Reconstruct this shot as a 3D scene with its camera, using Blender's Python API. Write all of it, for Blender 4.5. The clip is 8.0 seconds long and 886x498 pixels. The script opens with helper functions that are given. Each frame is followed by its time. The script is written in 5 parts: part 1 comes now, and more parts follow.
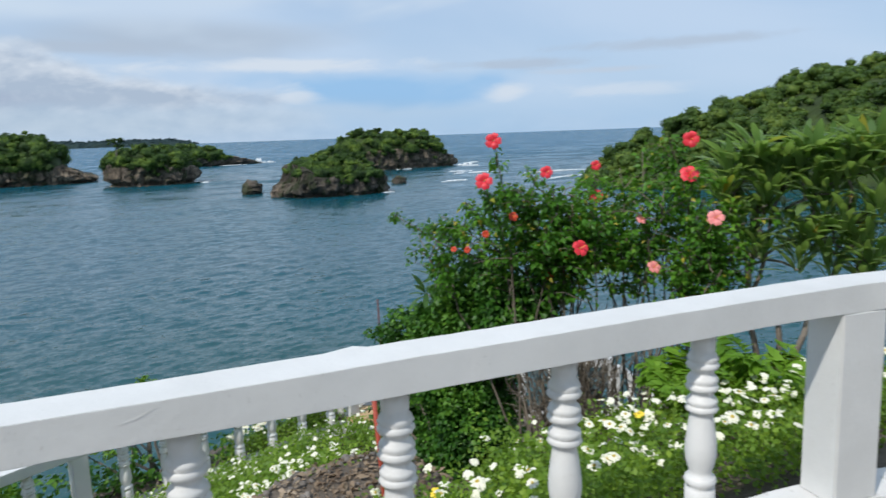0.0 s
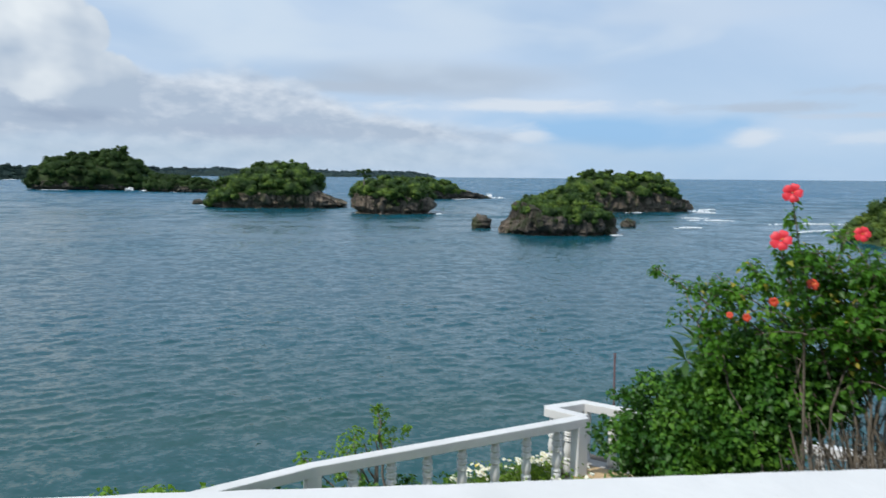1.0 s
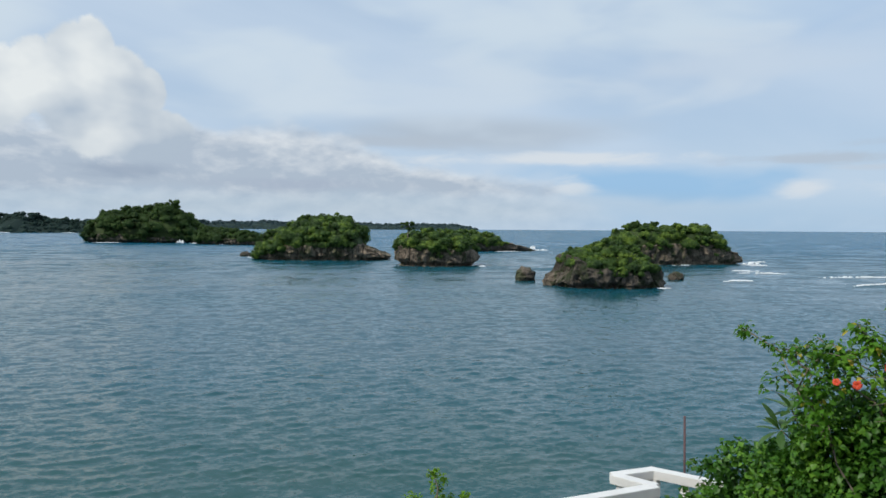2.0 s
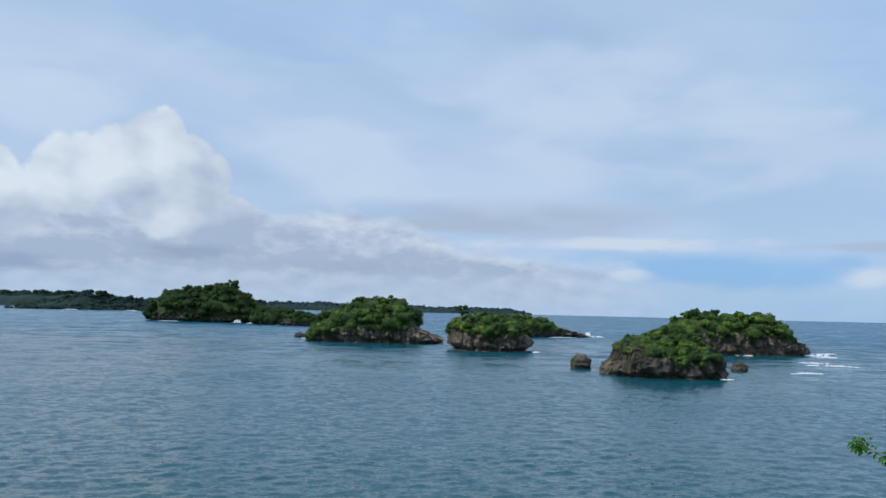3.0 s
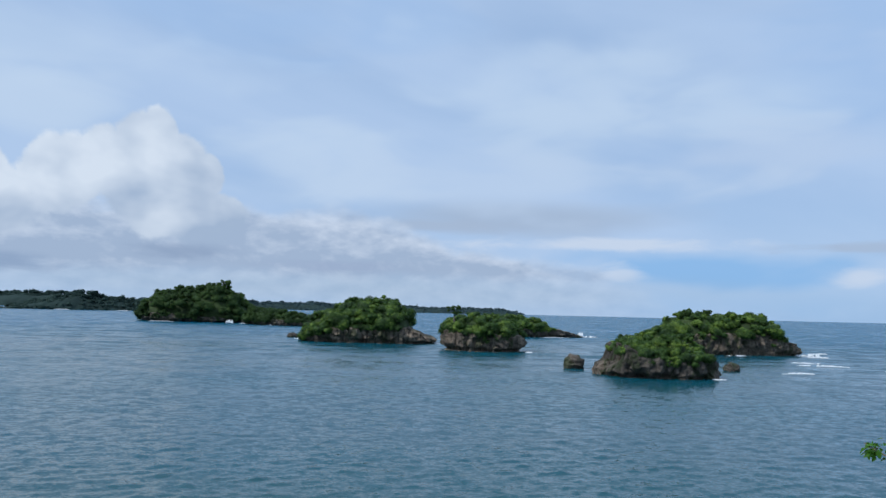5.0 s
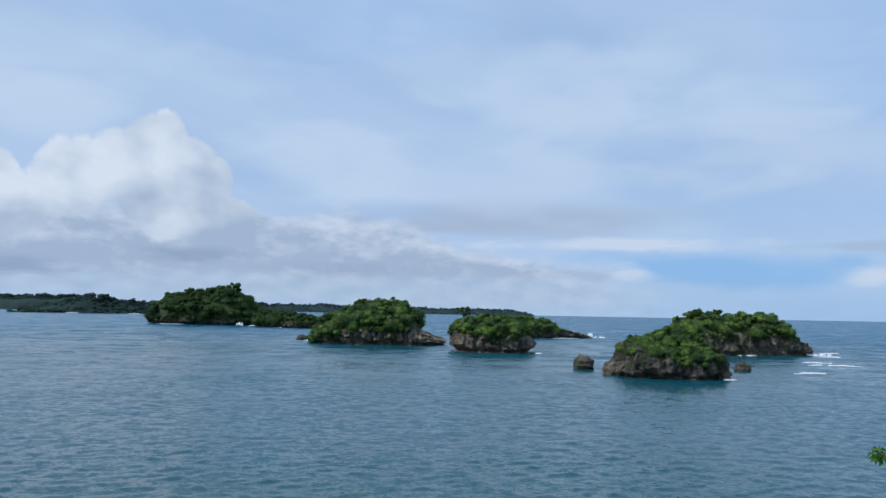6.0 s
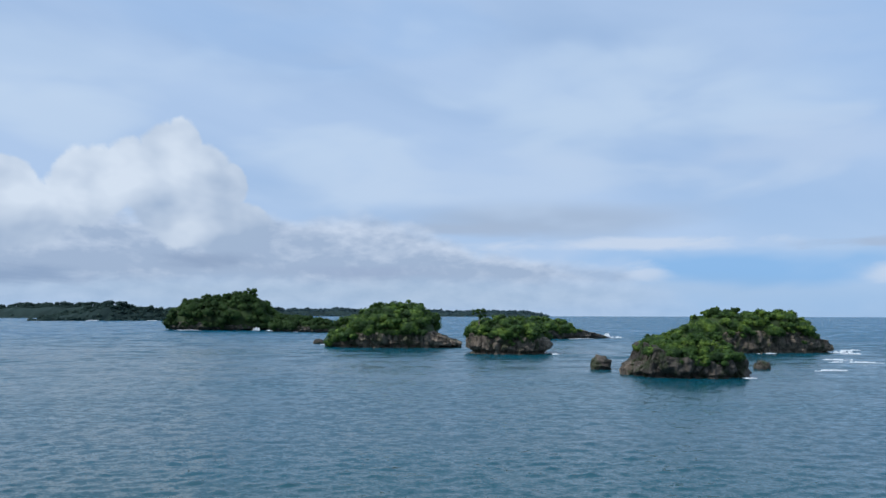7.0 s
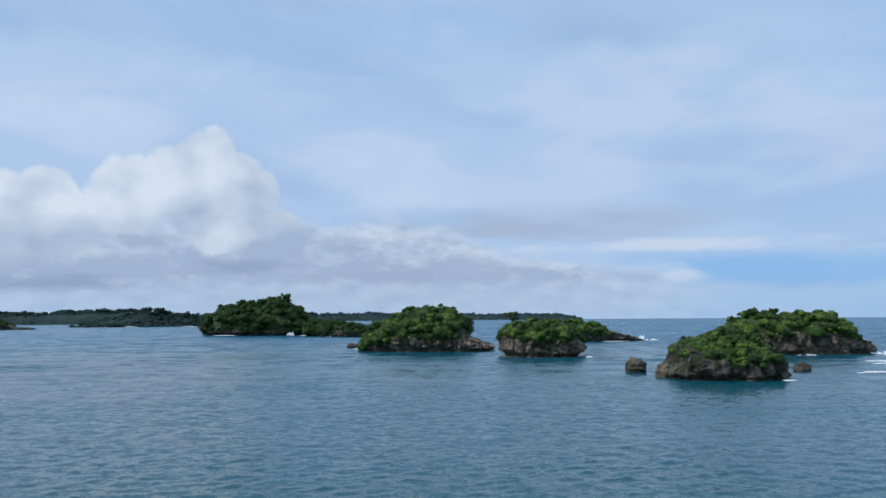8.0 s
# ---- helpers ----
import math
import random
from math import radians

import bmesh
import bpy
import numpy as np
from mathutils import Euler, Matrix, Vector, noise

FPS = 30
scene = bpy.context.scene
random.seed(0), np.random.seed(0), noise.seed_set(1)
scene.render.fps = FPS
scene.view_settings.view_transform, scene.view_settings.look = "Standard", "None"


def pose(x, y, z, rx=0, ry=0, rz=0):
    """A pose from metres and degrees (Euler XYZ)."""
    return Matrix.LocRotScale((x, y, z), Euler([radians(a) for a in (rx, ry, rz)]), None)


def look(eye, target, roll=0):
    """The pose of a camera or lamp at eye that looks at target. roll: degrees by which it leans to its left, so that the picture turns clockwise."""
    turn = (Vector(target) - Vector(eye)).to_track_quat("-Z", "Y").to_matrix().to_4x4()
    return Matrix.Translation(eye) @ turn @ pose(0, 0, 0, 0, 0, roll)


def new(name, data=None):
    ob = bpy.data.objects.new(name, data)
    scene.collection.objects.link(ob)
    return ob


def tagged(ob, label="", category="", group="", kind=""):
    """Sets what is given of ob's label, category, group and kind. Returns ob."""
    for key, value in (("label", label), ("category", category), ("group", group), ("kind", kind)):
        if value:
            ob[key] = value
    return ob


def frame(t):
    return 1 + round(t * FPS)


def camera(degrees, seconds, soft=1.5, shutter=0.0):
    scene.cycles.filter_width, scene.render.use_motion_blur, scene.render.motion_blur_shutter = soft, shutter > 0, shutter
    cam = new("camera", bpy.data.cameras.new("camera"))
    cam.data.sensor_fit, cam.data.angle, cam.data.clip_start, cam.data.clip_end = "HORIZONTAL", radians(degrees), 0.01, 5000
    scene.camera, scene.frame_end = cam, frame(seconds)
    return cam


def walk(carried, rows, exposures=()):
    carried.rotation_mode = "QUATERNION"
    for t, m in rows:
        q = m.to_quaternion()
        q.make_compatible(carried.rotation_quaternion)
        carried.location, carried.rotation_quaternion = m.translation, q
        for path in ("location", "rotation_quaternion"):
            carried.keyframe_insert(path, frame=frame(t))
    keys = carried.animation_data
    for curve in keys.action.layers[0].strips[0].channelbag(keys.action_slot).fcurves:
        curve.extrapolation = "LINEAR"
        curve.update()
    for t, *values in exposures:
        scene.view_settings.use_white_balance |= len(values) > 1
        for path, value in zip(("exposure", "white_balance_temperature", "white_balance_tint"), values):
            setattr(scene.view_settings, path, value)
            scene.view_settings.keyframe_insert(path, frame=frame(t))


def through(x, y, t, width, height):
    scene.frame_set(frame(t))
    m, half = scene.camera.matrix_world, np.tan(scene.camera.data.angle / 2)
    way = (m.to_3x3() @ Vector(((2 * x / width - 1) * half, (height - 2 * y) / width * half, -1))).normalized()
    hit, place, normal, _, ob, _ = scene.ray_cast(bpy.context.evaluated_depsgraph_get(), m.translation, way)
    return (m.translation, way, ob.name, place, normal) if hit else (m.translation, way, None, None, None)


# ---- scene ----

# The camera is carried along the terrace rail and turns out to sea.
cam = camera(63.4, 8.0, 1.5, 0.18)
PATH = [
    (0.0, (0.062, -0.150, 11.999), (8.908, 17.502, 8.810), -2.04),
    (0.3, (0.000, -0.000, 11.998), (6.885, 18.435, 8.425), -0.30),
    (0.5, (-0.024, 0.098, 11.995), (5.702, 18.864, 8.113), 0.08),
    (0.7, (-0.039, 0.227, 11.995), (4.336, 19.476, 8.778), -0.60),
    (0.9, (-0.030, 0.367, 12.001), (3.622, 19.881, 9.583), -0.17),
    (1.0, (-0.047, 0.407, 12.021), (3.046, 20.061, 9.983), 0.49),
    (1.2, (-0.079, 0.471, 12.009), (2.077, 20.274, 10.220), 1.30),
    (2.3, (-0.227, 0.992, 12.028), (1.490, 20.915, 11.673), -0.26),
    (2.5, (-0.213, 1.137, 12.016), (0.788, 21.109, 11.660), 0.42),
    (3.0, (-0.316, 1.169, 12.083), (0.087, 21.091, 13.798), 1.36),
    (3.5, (-0.321, 1.132, 12.035), (-0.321, 21.040, 13.949), 0.23),
    (4.0, (-0.426, 1.271, 12.073), (0.278, 21.168, 13.975), 0.76),
    (4.5, (-0.419, 1.286, 12.081), (0.299, 21.198, 13.803), 1.27),
    (6.0, (-0.404, 1.219, 12.147), (-0.045, 21.139, 13.898), 1.04),
    (6.5, (-0.470, 1.135, 12.143), (-0.253, 21.052, 13.947), 0.80),
    (7.0, (-0.490, 1.100, 12.120), (-0.533, 21.018, 13.932), 0.17),
    (7.5, (-0.490, 1.100, 12.120), (-0.658, 21.011, 13.995), -0.37),
    (8.0, (-0.490, 1.100, 12.120), (-1.409, 20.987, 14.032), -0.32),
]
EXPOSURES = [(0.0, 0.08, 6350.0, 11.0), (1.2, 0.11, 6430.0, 11.0), (2.4, 0.02, 6720.0, 10.0), (2.95, -0.03, 6080.0, 11.5), (4.0, -0.07, 5860.0, 12.0), (8.0, -0.08, 5840.0, 12.0)]
walk(cam, [(t, look(eye, target, roll)) for t, eye, target, roll in PATH], EXPOSURES)

# ---------------------------------------------------------------- light
SUN_TO = Vector((-0.78, -0.34, 1.0)).normalized()
SUN_EL = math.asin(SUN_TO.z)
SUN_ROT = math.atan2(SUN_TO.x, SUN_TO.y) % (2 * math.pi)

sun_data = bpy.data.lights.new("sun", "SUN")
sun_data.energy, sun_data.angle, sun_data.color = 3.2, radians(0.6), (1.0, 0.95, 0.87)
sun = new("sun", sun_data)
sun.matrix_world = look(SUN_TO * 200, (0, 0, 0))


def link(tree, a, b):
    tree.links.new(a, b)


class Nodes:
    """Short hand for building a node tree."""

    def __init__(self, tree):
        self.tree = tree

    def add(self, kind):
        return self.tree.nodes.new(kind)

    def put(self, socket, value):
        if isinstance(value, bpy.types.NodeSocket):
            self.tree.links.new(value, socket)
        elif isinstance(value, tuple) and len(value) == 3 and socket.type == "RGBA":
            socket.default_value = (*value, 1)
        else:
            socket.default_value = value

    def math(self, op, a, b=0.0, c=0.0, clamp=False):
        node = self.add("ShaderNodeMath")
        node.operation, node.use_clamp = op, clamp
        for i, v in enumerate((a, b, c)):
            self.put(node.inputs[i], v)
        return node.outputs[0]

    def vec(self, op, a, b=(0, 0, 0)):
        node = self.add("ShaderNodeVectorMath")
        node.operation = op
        self.put(node.inputs[0], a)
        if op == "SCALE":
            self.put(node.inputs["Scale"], b)
        else:
            self.put(node.inputs[1], b)
        return node.outputs["Value"] if op in ("DOT_PRODUCT", "LENGTH", "DISTANCE") else node.outputs["Vector"]

    def noise(self, vector, scale, detail=4.0, rough=0.55, distort=0.0):
        node = self.add("ShaderNodeTexNoise")
        self.put(node.inputs["Vector"], vector)
        for key, v in (("Scale", scale), ("Detail", detail), ("Roughness", rough), ("Distortion", distort)):
            self.put(node.inputs[key], v)
        return node.outputs["Fac"]

    def mix(self, fac, a, b, blend="MIX"):
        node = self.add("ShaderNodeMix")
        node.data_type, node.blend_type = "RGBA", blend
        self.put(node.inputs["Factor"], fac)
        self.put(node.inputs[6], a)
        self.put(node.inputs[7], b)
        return node.outputs[2]

    def span(self, value, lo, hi, to_lo=0.0, to_hi=1.0, smooth=True):
        node = self.add("ShaderNodeMapRange")
        node.interpolation_type = "SMOOTHSTEP" if smooth else "LINEAR"
        for key, v in (("Value", value), ("From Min", lo), ("From Max", hi), ("To Min", to_lo), ("To Max", to_hi)):
            self.put(node.inputs[key], v)
        return node.outputs["Result"]

    def bump(self, height, strength, distance, normal=None):
        node = self.add("ShaderNodeBump")
        self.put(node.inputs["Height"], height)
        self.put(node.inputs["Strength"], strength)
        self.put(node.inputs["Distance"], distance)
        if normal is not None:
            self.put(node.inputs["Normal"], normal)
        return node.outputs["Normal"]


def build_sky():
    """A tropical sky: thin high veils, a bank of cloud over the horizon and a tall cumulus."""
    world = bpy.data.worlds.new("sky")
    scene.world = world
    world.use_nodes = True
    tree = world.node_tree
    tree.nodes.clear()
    n = Nodes(tree)
    sky = n.add("ShaderNodeTexSky")
    sky.sky_type, sky.sun_disc, sky.sun_elevation, sky.sun_rotation = "NISHITA", False, SUN_EL, SUN_ROT
    sky.altitude, sky.air_density, sky.dust_density, sky.ozone_density = 20.0, 1.0, 0.6, 2.5
    way = n.vec("NORMALIZE", n.add("ShaderNodeTexCoord").outputs["Generated"])
    part = n.add("ShaderNodeSeparateXYZ")
    n.put(part.inputs[0], way)
    x, y, z = part.outputs
    up = n.math("MAXIMUM", n.math("ADD", z, 0.09), 0.03)
    deck = n.add("ShaderNodeCombineXYZ")
    n.put(deck.inputs[0], n.math("DIVIDE", x, up))
    n.put(deck.inputs[1], n.math("DIVIDE", y, up))
    deck = deck.outputs[0]
    az = n.math("ARCTAN2", x, y)
    dome = n.add("ShaderNodeCombineXYZ")
    n.put(dome.inputs[0], az)
    n.put(dome.inputs[1], n.math("MULTIPLY", z, 1.3))
    dome = dome.outputs[0]
    fray = n.noise(n.vec("MULTIPLY", dome, (1.0, 3.0, 1)), 9.0, 7.0, 0.62, 0.5)

    # blue air, paler near the sea
    air = n.mix(0.6, sky.outputs[0], (3.6, 5.75, 8.6))
    air = n.mix(n.span(z, 0.0, 0.10, 0.8, 0.0), air, (3.4, 5.6, 8.0))

    # thin veils
    slant = n.add("ShaderNodeCombineXYZ")
    n.put(slant.inputs[0], n.math("ADD", az, n.math("MULTIPLY", z, 1.1)))
    n.put(slant.inputs[1], n.math("MULTIPLY", n.math("ADD", z, n.math("MULTIPLY", az, 0.16)), 3.4))
    slant = slant.outputs[0]
    veil = n.noise(n.vec("ADD", slant, (1.35, 0.4, 0)), 2.1, 5.0, 0.48, 0.35)
    veil = n.span(veil, 0.28, 0.64, 0.56, 0.98)
    thin = n.noise(n.vec("MULTIPLY", deck, (0.5, 0.9, 1)), 0.6, 6.0, 0.6, 0.6)
    veil = n.math("MAXIMUM", veil, n.span(thin, 0.45, 0.78, 0.0, 0.5))
    veil = n.math("MULTIPLY", veil, n.span(z, 0.0, 0.07, 0.35, 0.85))
    base = n.mix(veil, air, (5.8, 7.15, 8.8))

    def heap(azc, zc, ra, rz):
        du = n.math("DIVIDE", n.math("SUBTRACT", az, azc), ra)
        dv = n.math("DIVIDE", n.math("SUBTRACT", z, zc), rz)
        return n.math("SQRT", n.math("ADD", n.math("MULTIPLY", du, du), n.math("MULTIPLY", dv, dv)))

    mist = n.noise(n.vec("MULTIPLY", dome, (1.0, 2.2, 1)), 5.0, 3.0, 0.45, 0.3)

    def wisp(under, azc, zc, ra, rz, col, most, ragged=1.6):
        d = n.math("ADD", heap(azc, zc, ra, rz), n.math("MULTIPLY", n.math("SUBTRACT", mist if rz > 0.025 else fray, 0.5), ragged * 2))
        return n.mix(n.span(d, 1.15, 0.15, 0.0, most), under, col)

    blue, pale, grey, white = (3.8, 5.7, 8.3), (6.2, 7.5, 8.8), (4.7, 5.6, 6.7), (7.2, 7.9, 8.6)
    base = wisp(base, -0.20, 0.37, 0.30, 0.050, blue, 0.4)
    base = wisp(base, 0.56, 0.33, 0.17, 0.11, blue, 0.5)
    base = wisp(base, 0.25, 0.30, 0.30, 0.07, pale, 0.6)
    base = wisp(base, -0.55, 0.30, 0.30, 0.05, pale, 0.6)
    base = wisp(base, 0.25, 0.250, 0.19, 0.085, (6.3, 7.55, 8.7), 0.65)
    base = wisp(base, -0.16, 0.210, 0.18, 0.060, (6.5, 7.7, 8.8), 0.75)
    base = wisp(base, -0.50, 0.245, 0.16, 0.045, (6.5, 7.7, 8.8), 0.75)
    base = wisp(base, 0.42, 0.205, 0.22, 0.030, (6.0, 7.1, 8.4), 0.55)
    base = wisp(base, 0.40, 0.062, 0.20, 0.026, (2.9, 5.4, 8.3), 0.8)
    base = wisp(base, 0.13, 0.132, 0.27, 0.030, (4.6, 5.6, 6.8), 0.95, 0.7)
    base = wisp(base, 0.02, 0.118, 0.16, 0.012, (4.7, 5.6, 6.7), 0.8, 0.9)
    base = wisp(base, 0.58, 0.088, 0.13, 0.008, grey, 0.75, 1.2)
    base = wisp(base, 0.80, 0.105, 0.16, 0.008, grey, 0.7, 1.2)
    base = wisp(base, 0.70, 0.075, 0.10, 0.006, (5.6, 6.4, 7.4), 0.7, 1.2)
    base = wisp(base, 0.23, 0.094, 0.22, 0.010, white, 0.85, 1.2)
    base = wisp(base, 0.70, 0.050, 0.10, 0.012, white, 0.5, 1.2)
    base = wisp(base, 0.275, 0.056, 0.035, 0.016, white, 0.8, 1.0)
    base = wisp(base, 0.56, 0.052, 0.035, 0.014, white, 0.8, 1.0)

    base = wisp(base, 0.14, 0.185, 0.34, 0.050, (6.1, 7.3, 8.6), 0.7)
    base = wisp(base, -0.20, 0.030, 0.65, 0.034, (4.2, 5.6, 6.9), 0.8, 0.5)
    base = wisp(base, -0.12, 0.170, 0.16, 0.040, (6.3, 7.5, 8.7), 0.85, 0.8)

    # the bank: bright crests over grey bellies, thinning out to the right
    lump = n.noise(n.vec("MULTIPLY", dome, (1.0, 1.35, 1)), 9.0, 7.0, 0.54, 0.15)
    high = n.math("SUBTRACT", 0.142, n.span(az, -0.09, 0.05, 0.0, 0.044))
    high = n.math("SUBTRACT", n.math("SUBTRACT", high, n.span(az, 0.10, 0.28, 0.0, 0.036, False)), n.span(az, 0.26, 0.36, 0.0, 0.036))
    edge = n.math("ADD", high, n.math("MULTIPLY", n.math("SUBTRACT", lump, 0.5), 0.075))
    under = n.math("SUBTRACT", edge, z)
    bank = n.math("MULTIPLY", n.span(under, 0.0, 0.026), n.span(az, 0.20, 0.38, 1.0, 0.3))
    bank = n.math("MULTIPLY", bank, n.span(n.math("ADD", z, n.math("MULTIPLY", n.math("SUBTRACT", lump, 0.5), 0.03)), 0.034, 0.058, 0.45, 1.0))
    roll = n.noise(n.vec("MULTIPLY", dome, (1.0, 1.9, 1)), 13.0, 8.0, 0.58, 0.25)
    belly = n.math("ADD", n.span(under, 0.0, 0.05, 0.15, 0.85), n.math("MULTIPLY", n.math("SUBTRACT", roll, 0.5), -2.4), clamp=True)
    belly = n.math("MULTIPLY", n.math("ADD", belly, n.span(z, 0.085, 0.055, 0.0, 0.35), clamp=True), n.span(z, 0.032, 0.056, 0.45, 1.0))
    heave = n.noise(n.vec("MULTIPLY", dome, (1.0, 1.5, 1)), 22.0, 5.0, 0.52, 0.15)
    heaved = n.noise(n.vec("MULTIPLY", n.vec("ADD", dome, (-0.012, 0.014, 0)), (1.0, 1.5, 1)), 22.0, 5.0, 0.52, 0.15)
    belly = n.math("ADD", belly, n.math("MULTIPLY", n.math("SUBTRACT", heaved, heave), 1.5), clamp=True)
    base = n.mix(n.math("MULTIPLY", bank, 0.95), base, n.mix(belly, (7.3, 7.95, 8.6), (4.35, 5.3, 6.5)))

    base = wisp(base, -0.54, 0.046, 0.11, 0.015, (3.3, 4.3, 5.7), 0.9, 1.0)
    base = wisp(base, -0.10, 0.058, 0.12, 0.010, (3.9, 4.7, 6.1), 0.5, 1.2)

    # cumulus tower
    puff = n.noise(dome, 10.0, 8.0, 0.58, 0.1)
    body = heap(-0.355, 0.150, 0.075, 0.070)
    for h in (heap(-0.356, 0.214, 0.028, 0.040), heap(-0.376, 0.204, 0.038, 0.042), heap(-0.332, 0.184, 0.044, 0.042), heap(-0.412, 0.178, 0.046, 0.045), heap(-0.465, 0.160, 0.055, 0.052), heap(-0.60, 0.120, 0.13, 0.060), heap(-0.298, 0.170, 0.028, 0.032),
              heap(-0.290, 0.110, 0.050, 0.04), heap(-0.555, 0.160, 0.036, 0.032), heap(-0.75, 0.15, 0.15, 0.07)):
        body = n.math("MINIMUM", body, h)
    body = n.math("SUBTRACT", body, n.math("MULTIPLY", n.math("SUBTRACT", puff, 0.5), 1.15))
    cover = n.math("MULTIPLY", n.span(body, 1.02, 0.84), n.span(z, 0.045, 0.10))
    soft = n.noise(dome, 10.0, 3.5, 0.45, 0.1)
    shifted = n.noise(n.vec("ADD", dome, (-0.026, 0.030, 0)), 10.0, 3.5, 0.45, 0.1)
    relief = n.math("MULTIPLY", n.math("SUBTRACT", shifted, soft), 2.3)
    low = n.span(z, 0.065, 0.210, 0.75, 0.0, False)
    right = n.span(az, -0.365, -0.30, 0.0, 0.5)
    dark = n.math("ADD", n.math("ADD", low, right), relief, clamp=True)
    base = n.mix(n.math("MULTIPLY", cover, 0.97), base, n.mix(dark, (8.2, 8.8, 9.1), (4.4, 5.4, 6.6)))

    base = wisp(base, -0.32, 0.070, 0.075, 0.013, (3.4, 4.3, 5.6), 0.85, 1.0)

    back = n.add("ShaderNodeBackground")
    n.put(back.inputs["Color"], base)
    back.inputs["Strength"].default_value = 0.09
    out = n.add("ShaderNodeOutputWorld")
    link(tree, back.outputs[0], out.inputs["Surface"])


build_sky()

# ---------------------------------------------------------------- materials


def material(name, rough=0.6, metal=0.0, spec=0.5):
    m = bpy.data.materials.new(name)
    m.use_nodes = True
    n = Nodes(m.node_tree)
    shader = m.node_tree.nodes["Principled BSDF"]
    shader.inputs["Roughness"].default_value = rough
    shader.inputs["Metallic"].default_value = metal
    shader.inputs["Specular IOR Level"].default_value = spec
    return m, n, shader


def place(n):
    return n.add("ShaderNodeNewGeometry").outputs["Position"]


def surface(name, a, b, c, coarse, fine, rough=0.75, bump=0.4, depth=0.01, spec=0.4):
    """A mottled surface: colours a and b by the coarse noise, c in spots of the fine one, with relief."""
    m, n, sh = material(name, rough, 0.0, spec)
    p = place(n)
    big = n.noise(p, coarse, 5.0, 0.6)
    small = n.noise(p, fine, 6.0, 0.65)
    col = n.mix(n.span(big, 0.35, 0.65), a, b)
    col = n.mix(n.span(small, 0.52, 0.72, 0.0, 0.85), col, c)
    n.put(sh.inputs["Base Color"], col)
    n.put(sh.inputs["Roughness"], n.span(small, 0.3, 0.7, rough - 0.1, rough + 0.1))
    n.put(sh.inputs["Normal"], n.bump(n.math("ADD", small, n.math("MULTIPLY", big, 0.6)), bump, depth))
    return m


def leafy(name, dark, mid, light, through_col, patch=0.35, rough=0.45, dry=None, spec=0.4, through=0.34):
    """Leaves: each differs a little, in patches, and lets some light through."""
    m, n, sh = material(name, rough, 0.0, spec)
    geo = n.add("ShaderNodeNewGeometry")
    rnd = geo.outputs["Random Per Island"]
    big = n.noise(geo.outputs["Position"], patch, 3.0, 0.6)
    t = n.math("ADD", n.math("MULTIPLY", rnd, 0.45), n.math("MULTIPLY", n.span(big, 0.34, 0.66), 0.7))
    col = n.mix(n.span(t, 0.0, 0.6), dark, mid)
    col = n.mix(n.span(t, 0.6, 1.1), col, light)
    if dry:
        col = n.mix(n.span(rnd, 0.972, 0.98), col, dry)
    n.put(sh.inputs["Base Color"], col)
    thin = n.add("ShaderNodeBsdfTranslucent")
    n.put(thin.inputs["Color"], n.mix(0.6, col, through_col))
    both = n.add("ShaderNodeMixShader")
    both.inputs[0].default_value = through
    link(m.node_tree, sh.outputs[0], both.inputs[1])
    link(m.node_tree, thin.outputs[0], both.inputs[2])
    link(m.node_tree, both.outputs[0], m.node_tree.nodes["Material Output"].inputs["Surface"])
    return m


def paint_material():
    """White masonry paint over cement: brush marks, hair cracks, faint grime."""
    m, n, sh = material("white_masonry_paint", 0.55)
    p = place(n)
    big = n.noise(p, 2.2, 5.0, 0.6)
    small = n.noise(p, 45.0, 5.0, 0.6)
    brush = n.noise(n.vec("MULTIPLY", p, (9, 9, 16)), 1.0, 6.0, 0.7, 0.6)
    col = n.mix(n.span(big, 0.3, 0.75), (0.68, 0.68, 0.66), (0.59, 0.59, 0.57))
    col = n.mix(n.span(small, 0.62, 0.78, 0.0, 0.4), col, (0.44, 0.43, 0.40))
    n.put(sh.inputs["Base Color"], col)
    rise = n.math("ADD", n.math("MULTIPLY", small, 0.5), n.math("ADD", n.math("MULTIPLY", big, 1.4), n.math("MULTIPLY", brush, 0.5)))
    n.put(sh.inputs["Normal"], n.bump(rise, 0.40, 0.006))
    return m


